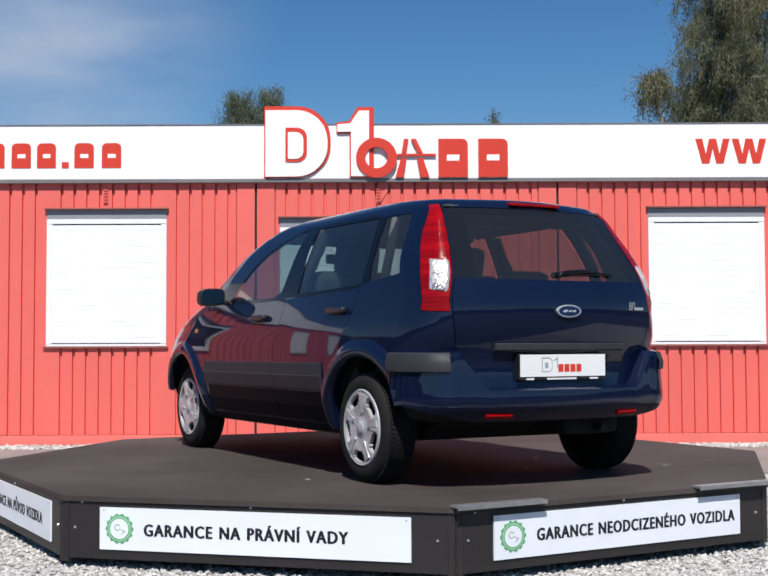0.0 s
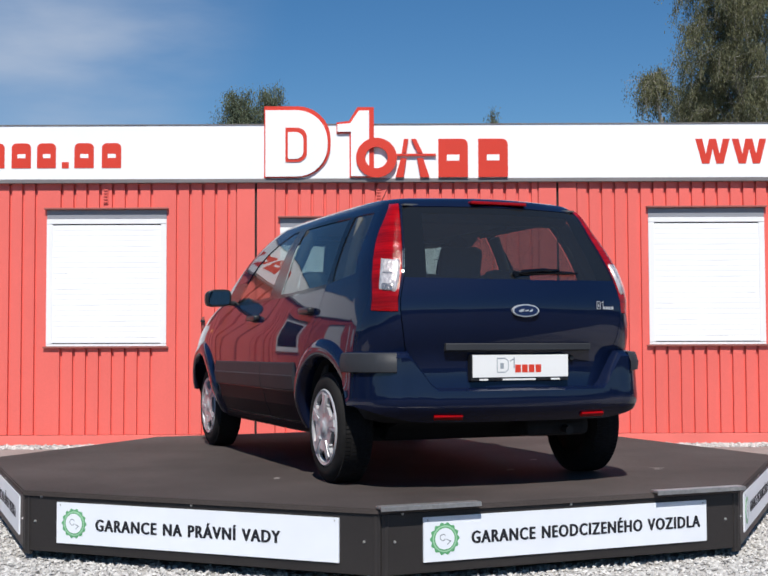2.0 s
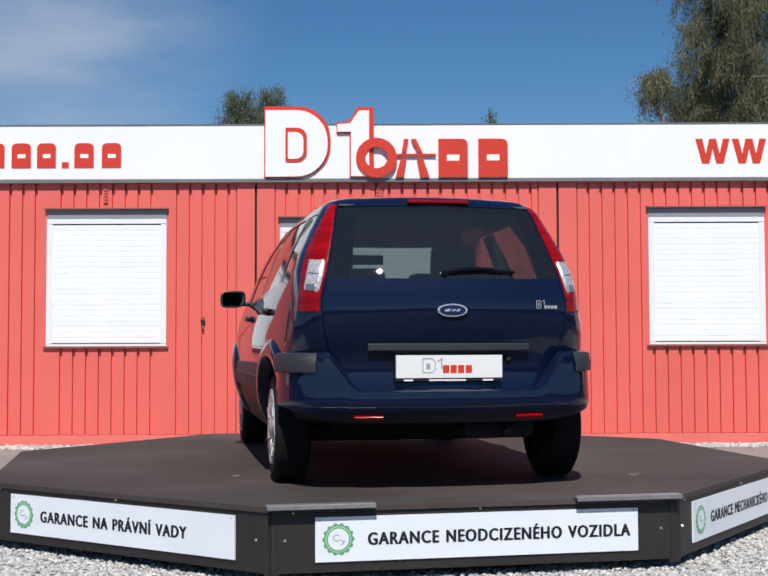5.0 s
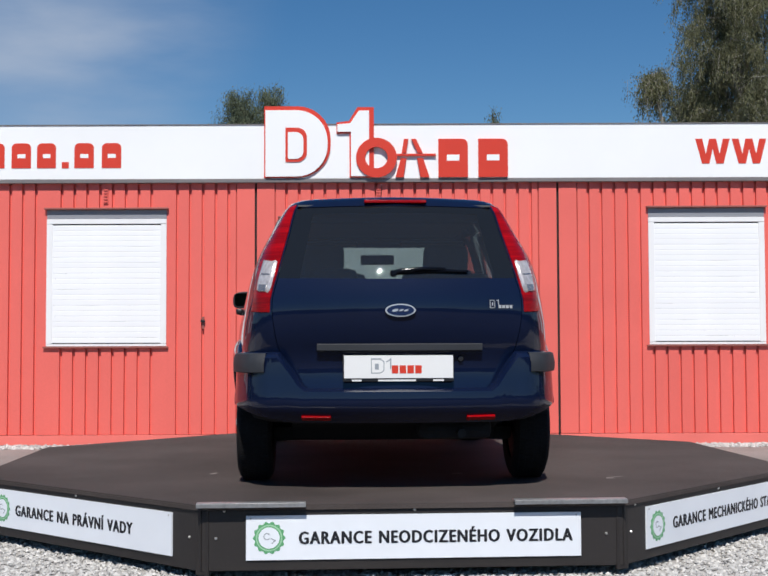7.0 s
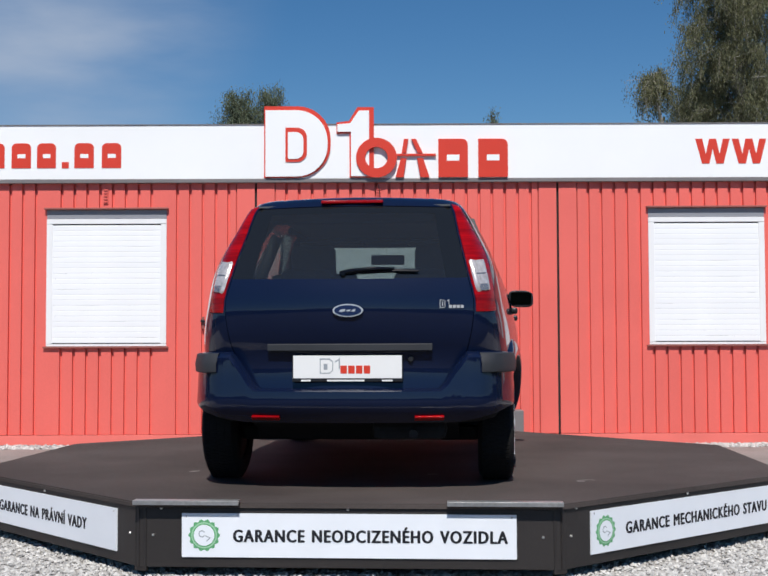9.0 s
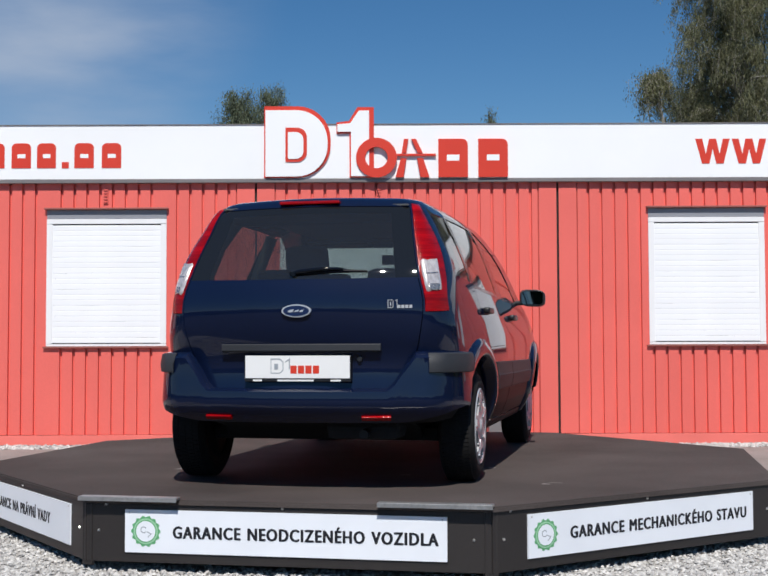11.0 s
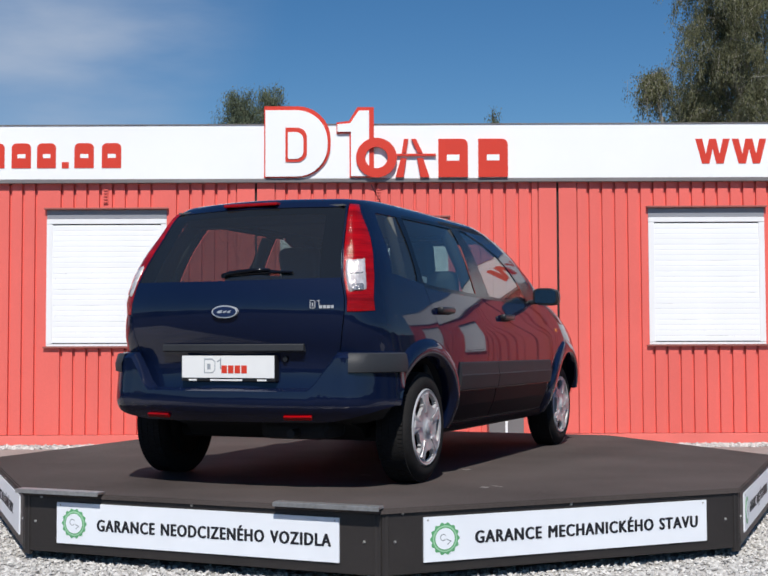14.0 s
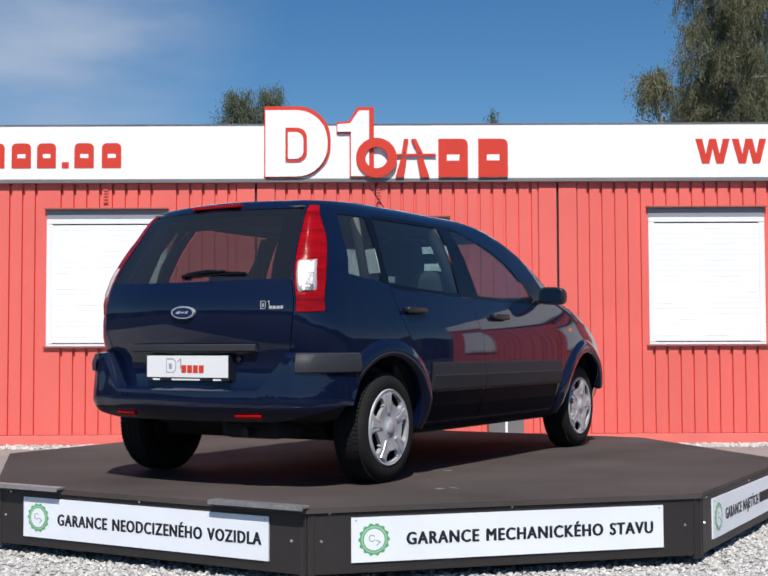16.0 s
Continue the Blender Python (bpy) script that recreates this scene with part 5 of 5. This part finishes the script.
# wheels
def wheel():
    w = new("wheel")
    w.parent = car
    half = 0.088
    prof = [(0.170, -half + 0.012), (0.192, -half + 0.002), (0.228, -half), (0.252, -half + 0.010), (0.263, -half + 0.026), (0.2675, -half + 0.045), (0.2675, half - 0.045), (0.263, half - 0.026), (0.252, half - 0.010), (0.228, half), (0.205, half - 0.001), (0.192, half - 0.004), (0.176, half - 0.012), (0.170, half - 0.024)]
    vs, fs = revolve(prof, 64)
    tyre = raw("tyre", vs, fs, TYRE, w, "black rubber tyre", True)
    # tread blocks
    bm = bmesh.new()
    for i in range(80):
        for x0_, x1_, sh in ((-0.066, -0.040, 0), (-0.034, -0.004, 0.5), (0.004, 0.034, 0), (0.040, 0.066, 0.5)):
            a = 360 * (i + sh) / 80
            box(bm, x0_, x1_, -0.0080, 0.0080, 0.262, 0.2702, m=pose(0, 0, 0, a))
    part("tread", bm, TYRE, tyre)
    vs, fs = revolve([(0.0, half - 0.050), (0.12, half - 0.050), (0.170, half - 0.032), (0.170, -half + 0.02), (0.0, -half + 0.02)], 40)
    raw("wheel_disc", vs, fs, HUB_DARK, w, "dark steel wheel", True)
    # hubcap: a dished disc with five openings near its rim
    R_CAP = 0.192
    seg, rings = 120, [0.0, 0.12, 0.20, 0.24, 0.30, 0.40, 0.50, 0.56, 0.60, 0.66, 0.72, 0.78, 0.84, 0.885, 0.92, 0.955, 0.985, 1.0]
    dish = smooth_table((0.0, 0.004), (0.20, 0.003), (0.26, -0.002), (0.42, -0.001), (0.60, 0.003), (0.80, 0.001), (0.92, -0.001), (0.96, 0.002), (1.0, -0.010))

    def opening(r, k):
        """Whether the cell at ring r and segment k lies in an opening."""
        c = abs((k + 0.5) % 24 - 12)
        return 0.60 <= r < 0.885 and c < (5.2 if r < 0.66 else 7.2 if r < 0.84 else 6.2)

    vs, fs = [], []
    for r in rings:
        for k in range(seg):
            a = 2 * math.pi * k / seg
            c = abs(k % 24 - 12) / 12          # 0 in an opening's middle, 1 in a spoke's
            lip = 0.004 * math.exp(-((c - 0.70) / 0.10) ** 2) * math.exp(-((r - 0.66) / 0.22) ** 2)
            vs.append((half + dish(r) + lip - 0.003 * (c > 0.9) * (0.5 < r < 0.9), R_CAP * r * math.cos(a), R_CAP * r * math.sin(a)))
    inner = len(vs)
    vs += [(x - 0.020, y * 0.985, z * 0.985) for x, y, z in vs]
    for i in range(len(rings) - 1):
        ra = (rings[i] + rings[i + 1]) / 2
        for k in range(seg):
            j = (k + 1) % seg
            a, b, c, d = i * seg + k, i * seg + j, (i + 1) * seg + j, (i + 1) * seg + k
            if not opening(ra, k):
                fs.append((a, b, c, d))
                continue
            if not opening(ra, k - 1):
                fs.append((a, d, d + inner, a + inner))
            if not opening(ra, k + 1):
                fs.append((b, c, c + inner, b + inner))
            if not opening((rings[i] + rings[i - 1]) / 2, k):
                fs.append((a, b, b + inner, a + inner))
            if not opening((rings[i + 1] + rings[i + 2]) / 2, k):
                fs.append((d, c, c + inner, d + inner))
    bm = bmesh.new()
    tmp = bpy.data.meshes.new("cap")
    tmp.from_pydata(vs, [], fs)
    bm.from_mesh(tmp)
    bmesh.ops.delete(bm, geom=[v for v in bm.verts if not v.link_faces], context="VERTS")
    bmesh.ops.remove_doubles(bm, verts=bm.verts, dist=1e-5)
    cap = part("hubcap", bm, HUBCAP, w, "silver plastic hubcap with five openings", True)
    cap.data.set_sharp_from_angle(angle=radians(35))
    vs, fs = revolve([(0.0, half + 0.0095), (0.024, half + 0.009), (0.034, half + 0.005), (0.037, half - 0.002)], 36)
    raw("cap_centre", vs, fs, HUBCAP, cap, "", True)
    for i in range(5):
        # a raised bar runs out along each spoke, with a narrow groove at both sides
        bm = bmesh.new()
        lo = [(-0.008, 0.075), (0.008, 0.075), (0.016, 0.165), (-0.016, 0.165)]
        a = [bm.verts.new((half + 0.0065, y, z)) for y, z in lo]
        b = [bm.verts.new((half - 0.010, y * 1.5, z)) for y, z in lo]
        bm.faces.new(a)
        for j in range(4):
            bm.faces.new((a[j], a[(j + 1) % 4], b[(j + 1) % 4], b[j]))
        bmesh.ops.transform(bm, matrix=pose(0, 0, 0, 72 * i - 90), verts=bm.verts)
        part("spoke", bm, HUBCAP, cap)
    return w


first = wheel()
first.location = (WHEEL_X, FRONT_AXLE, WHEEL_R + 0.003)
for sx, sy, turn in ((1, -1, 27), (-1, 1, 40), (-1, -1, 10)):
    c = copy_thing(first, pose(sx * WHEEL_X, axle(sy), WHEEL_R + 0.003, 0, 0, 0 if sx > 0 else 180) @ pose(0, 0, 0, turn))


# cabin
def seat(x, y, w, rear=False):
    s = new("rear_seat" if rear else "front_seat")
    s.parent = car
    lean = -14
    part("cushion", boxes((x - w / 2, x + w / 2, y - 0.02, y + 0.46, 0.42, 0.56), bevel=0.05), SEAT_CLOTH, s, "", True)
    bm = boxes((-w / 2, w / 2, -0.06, 0.06, 0.0, 0.61 - 0.12 * rear), bevel=0.05)
    bmesh.ops.transform(bm, matrix=pose(x, y, 0.50, -lean), verts=bm.verts)
    part("backrest", bm, SEAT_CLOTH, s, "grey cloth backrest", True)
    for hx in ((-0.30, 0.30) if rear else (0.0,)):
        bm = boxes((-0.13, 0.13, -0.05, 0.05, 0.585 - 0.09 * rear, 0.79 - 0.19 * rear), bevel=0.045)
        bmesh.ops.transform(bm, matrix=pose(x + hx, y, 0.49, -lean), verts=bm.verts)
        part("headrest", bm, SEAT_CLOTH, s, "", True)
        for d in (-0.04, 0.04):
            bm = boxes((d - 0.006, d + 0.006, -0.006, 0.006, 0.46, 0.64 - 0.10 * rear))
            bmesh.ops.transform(bm, matrix=pose(x + hx, y, 0.49, -lean), verts=bm.verts)
            part("headrest_post", bm, CHROME, s)


seat(-0.36, -0.22, 0.52)
seat(0.36, -0.22, 0.52)
seat(0.0, -0.98, 1.18, True)
part("dashboard", boxes((-0.66, 0.66, 0.62, 1.05, 0.60, 0.925), bevel=0.06), CABIN, car, "", True)
part("cabin_floor", boxes((-0.62, 0.62, -1.45, 1.1, 0.36, 0.38)), CABIN, car)
part("parcel_shelf", boxes((-0.60, 0.60, -1.70, -1.10, 0.88, 0.90), bevel=0.004), CABIN, car)
part("roof_lining", boxes((-0.47, 0.47, -1.53, 0.20, 1.350, 1.358)), CABIN_PALE, car, "pale roof lining")
vs, fs = [], []
for i in range(28):
    a = 2 * math.pi * i / 28
    for j in range(8):
        b = 2 * math.pi * j / 8
        p = Vector(((0.18 + 0.014 * math.cos(b)) * math.cos(a), 0.014 * math.sin(b), (0.18 + 0.014 * math.cos(b)) * math.sin(a)))
        vs.append(pose(-0.36, 0.46, 0.87, 25) @ p)
for i in range(28):
    for j in range(8):
        fs.append((i * 8 + j, i * 8 + (j + 1) % 8, ((i + 1) % 28) * 8 + (j + 1) % 8, ((i + 1) % 28) * 8 + j))
raw("steering_wheel", vs, fs, BLACK_PLASTIC, car, "", True)
part("rear_view_mirror", boxes((-0.11, 0.11, 0.50, 0.53, 1.20, 1.265), bevel=0.012), BLACK_PLASTIC, car)
for sx in (-1, 1):
    part("door_lining", boxes((sx * 0.695 - 0.012, sx * 0.695 + 0.012, -1.05, 0.72, 0.40, 0.905), bevel=0.01), CABIN, car)
    vs, fs = tube([(sx * 0.57, -0.42, 1.31), (sx * 0.66, -0.40, 1.10), (sx * 0.72, -0.38, 0.90)], 0.035, 8)
    raw("pillar_lining", vs, fs, CABIN, car, "", True)
    vs, fs = tube([(sx * 0.56, -1.20, 1.31), (sx * 0.64, -1.26, 1.10), (sx * 0.69, -1.28, 0.92)], 0.024, 8)
    raw("pillar_lining", vs, fs, CABIN_PALE, car, "", True)
    part("sun_visor", boxes((sx * 0.34 - 0.2, sx * 0.34 + 0.2, 0.22, 0.42, 1.315, 1.33), bevel=0.006), CABIN_PALE, car)

part("window_sticker", boxes((0.708, 0.711, -1.115, -1.055, 0.992, 1.022)), PAPER, car, "small white sticker in the window")
for sx in (-1, 1):
    vs, fs = tube([(sx * 0.42, -1.44, 1.31), (sx * 0.50, -1.50, 1.17), (sx * 0.56, -1.55, 0.99)], [0.035, 0.035, 0.04], 8)
    raw("pillar_lining", vs, fs, CABIN, car, "", True)
part("roof_header", boxes((-0.44, 0.44, -1.50, -1.40, 1.275, 1.345), bevel=0.02), CABIN, car)


# ---- trees behind the building ----
def limb(points, radii, seg=7):
    return tube(points, radii, seg)


def tree(name, label, x, y, h, crown, mats, seed, weeping=0.6, n_limb=26, n_leaf=240, leaf_size=0.075, lean=0.0, steep=0.45):
    """A tapered trunk with limbs and hanging twigs full of small leaves. crown: (lowest, radius, peak shape)."""
    rng = random.Random(seed)
    root = tagged(new(name), label, "tree")
    root.location = (x, y, 0)
    low, rad, shape = crown
    bark, leafm = mats
    pts = [(lean * (i / 8) ** 2 + 0.06 * math.sin(i * 1.3 + seed), 0.05 * math.cos(i * 1.7 + seed), h * i / 8 * 0.97) for i in range(9)]
    vs, fs = limb(pts, [0.17 * (1 - i / 8.6) ** 0.8 * h / 9 for i in range(9)], 10)
    raw("trunk", vs, fs, bark, root, "", True)
    lv, lf, wv, wf = [], [], [], []

    def put_leaf(c, s):
        a = rng.uniform(0, 6.28)
        tl = rng.uniform(-1.1, 1.1)
        u = Vector((math.cos(a), math.sin(a), tl * 0.5)).normalized() * s * 0.62
        w = Vector((rng.uniform(-0.5, 0.5), rng.uniform(-0.5, 0.5), -1)).normalized() * s * 1.6
        k = len(lv)
        lv.extend([c - u * 0.5, c - u * 0.12 + w, c + u * 0.5, c - w * 0.35])
        lf.append((k, k + 1, k + 2, k + 3))

    for i in range(n_limb):
        t = (i + rng.random()) / n_limb
        z0 = low + (h - low) * t * 0.98
        prof = (math.sin(math.pi * min(1, 0.18 + t * 0.80)) ** shape) if shape > 0 else (1 - t * 0.97) ** -shape
        r = rad * prof * rng.uniform(0.7, 1.05)
        a = i * 2.4 + rng.uniform(-0.5, 0.5)
        base = Vector((lean * (z0 / h) ** 2, 0, z0 * 0.965))
        rise = rng.uniform(0.55, 1.3) * steep * r
        p1 = base + Vector((math.cos(a) * r * 0.5, math.sin(a) * r * 0.5, rise))
        p2 = base + Vector((math.cos(a) * r, math.sin(a) * r, rise * (1.35 - weeping * 0.5)))
        v, f = limb([base, p1, p2], [0.035, 0.018, 0.007], 5)
        k = len(wv)
        wv += v
        wf += [tuple(k + q for q in g) for g in f]
        for j in range(9):
            q = rng.uniform(0.25, 1.05)
            s = base.lerp(p1, q * 2) if q < 0.5 else p1.lerp(p2, q * 2 - 1)
            drop = rng.uniform(0.35, 1.0) * (0.35 + weeping * 0.9) * min(1, 0.4 + prof)
            wide = (0.14 if shape < 0 else 0.26) * min(1, 0.3 + rad) * min(1, 0.25 + prof)
            side = Vector((rng.gauss(0, wide), rng.gauss(0, wide), rng.uniform(0.0, 0.3)))
            e = s + side * (1.2 - 0.3 * weeping) + Vector((math.cos(a) * 0.18 * min(1, rad), math.sin(a) * 0.18 * min(1, rad), -drop * weeping + (1 - weeping) * drop * 0.7))
            mid = s.lerp(e, 0.5) + side * 0.5
            v, f = limb([s, mid, e], [0.005, 0.003, 0.002], 3)
            k = len(wv)
            wv += v
            wf += [tuple(k + q2 for q2 in g) for g in f]
            for _ in range(n_leaf // 9):
                b = rng.random()
                c = s.lerp(mid, b * 2) if b < 0.5 else mid.lerp(e, b * 2 - 1)
                put_leaf(c + Vector((rng.gauss(0, 0.06), rng.gauss(0, 0.06), rng.gauss(0, 0.08))), leaf_size * rng.uniform(0.6, 1.2))
    raw("branchwork", wv, wf, bark, root)
    raw("crown", lv, lf, leafm, root)
    return root


BIRCH, POPLAR = (BARK, LEAF_BIRCH), (BARK_DARK, LEAF_GREEN)
TREES = [
    tree("birch_tree", "tall weeping birch with olive-green leaves behind the building", 6.86, 16.0, 8.8, (4.6, 1.18, 0.25), BIRCH, 7, 0.95, 64, 2300, 0.027, steep=0.9),
    tree("birch_tree", "tall weeping birch with olive-green leaves behind the building", 8.75, 16.8, 8.4, (2.6, 1.0, 0.4), BIRCH, 5, 0.95, 36, 1500, 0.027, steep=1.0),
    tree("birch_tree", "slender leaning birch with drooping olive-green twigs behind the building", 5.95, 15.6, 6.35, (6.0, 0.24, 0.3), BIRCH, 8, 0.9, 9, 900, 0.027, lean=-0.80, steep=0.4),
    tree("birch_tree", "low birch with olive-green leaves behind the building", 5.10, 17.0, 5.35, (4.4, 0.18, 0.5), BIRCH, 15, 0.6, 12, 420, 0.027, steep=0.6),
    # added clump that stands in for the dark, shadowed inside of the birches
    tree("poplar_tree", "added dark green clump for the dark inside of the birch crowns", 6.5, 17.6, 6.2, (3.4, 0.55, 0.5), POPLAR, 41, 0.4, 40, 620, 0.036, steep=0.5),
    tree("poplar_tree", "dark green tree with a pointed top behind the building", -3.28, 20.0, 6.75, (5.0, 0.78, -0.65), POPLAR, 11, 0.25, 44, 420, 0.030, steep=-0.3),
    tree("poplar_tree", "dark green tree with a pointed top behind the building", -2.60, 20.6, 6.95, (5.0, 0.78, -0.65), POPLAR, 23, 0.25, 44, 420, 0.030, steep=-0.3),
    tree("poplar_tree", "low dark green tree behind the building", -2.15, 21.0, 6.35, (4.8, 0.5, -0.65), POPLAR, 29, 0.25, 30, 320, 0.030, steep=-0.2),
    tree("poplar_tree", "small dark green treetop showing over the building", 2.47, 20.0, 6.3, (5.0, 0.14, -0.8), POPLAR, 31, 0.15, 10, 90, 0.034, steep=0.8),
]
for ob in TREES:
    tagged(ob, group="trees behind the building")


# ---- what moves ----
def motions():
    """The turntable and the car on it turn steadily; the treetops stir a little in the wind."""
    times = [float(t) for t in range(17)]
    walk(turntable, [(t, pose(AXIS[0], AXIS[1], 0, 0, 0, yaw(t))) for t in times])
    seat_on = pose(-0.004, 0.018, DECK, 0, 0, -1.07)
    walk(car, [(t, pose(AXIS[0], AXIS[1], 0, 0, 0, yaw(t)) @ seat_on) for t in times])
    for i, ob in enumerate(TREES):
        base = ob.matrix_basis.copy()
        amp = (0.12, 0.12, 0.2, 0.2, 0.15, 0.15, 0.15, 0.15, 0.4)[i]
        walk(ob, [(t, base @ pose(0, 0, 0, 0, amp * math.sin(0.9 * t + i * 1.7), 0)) for t in times])


motions()
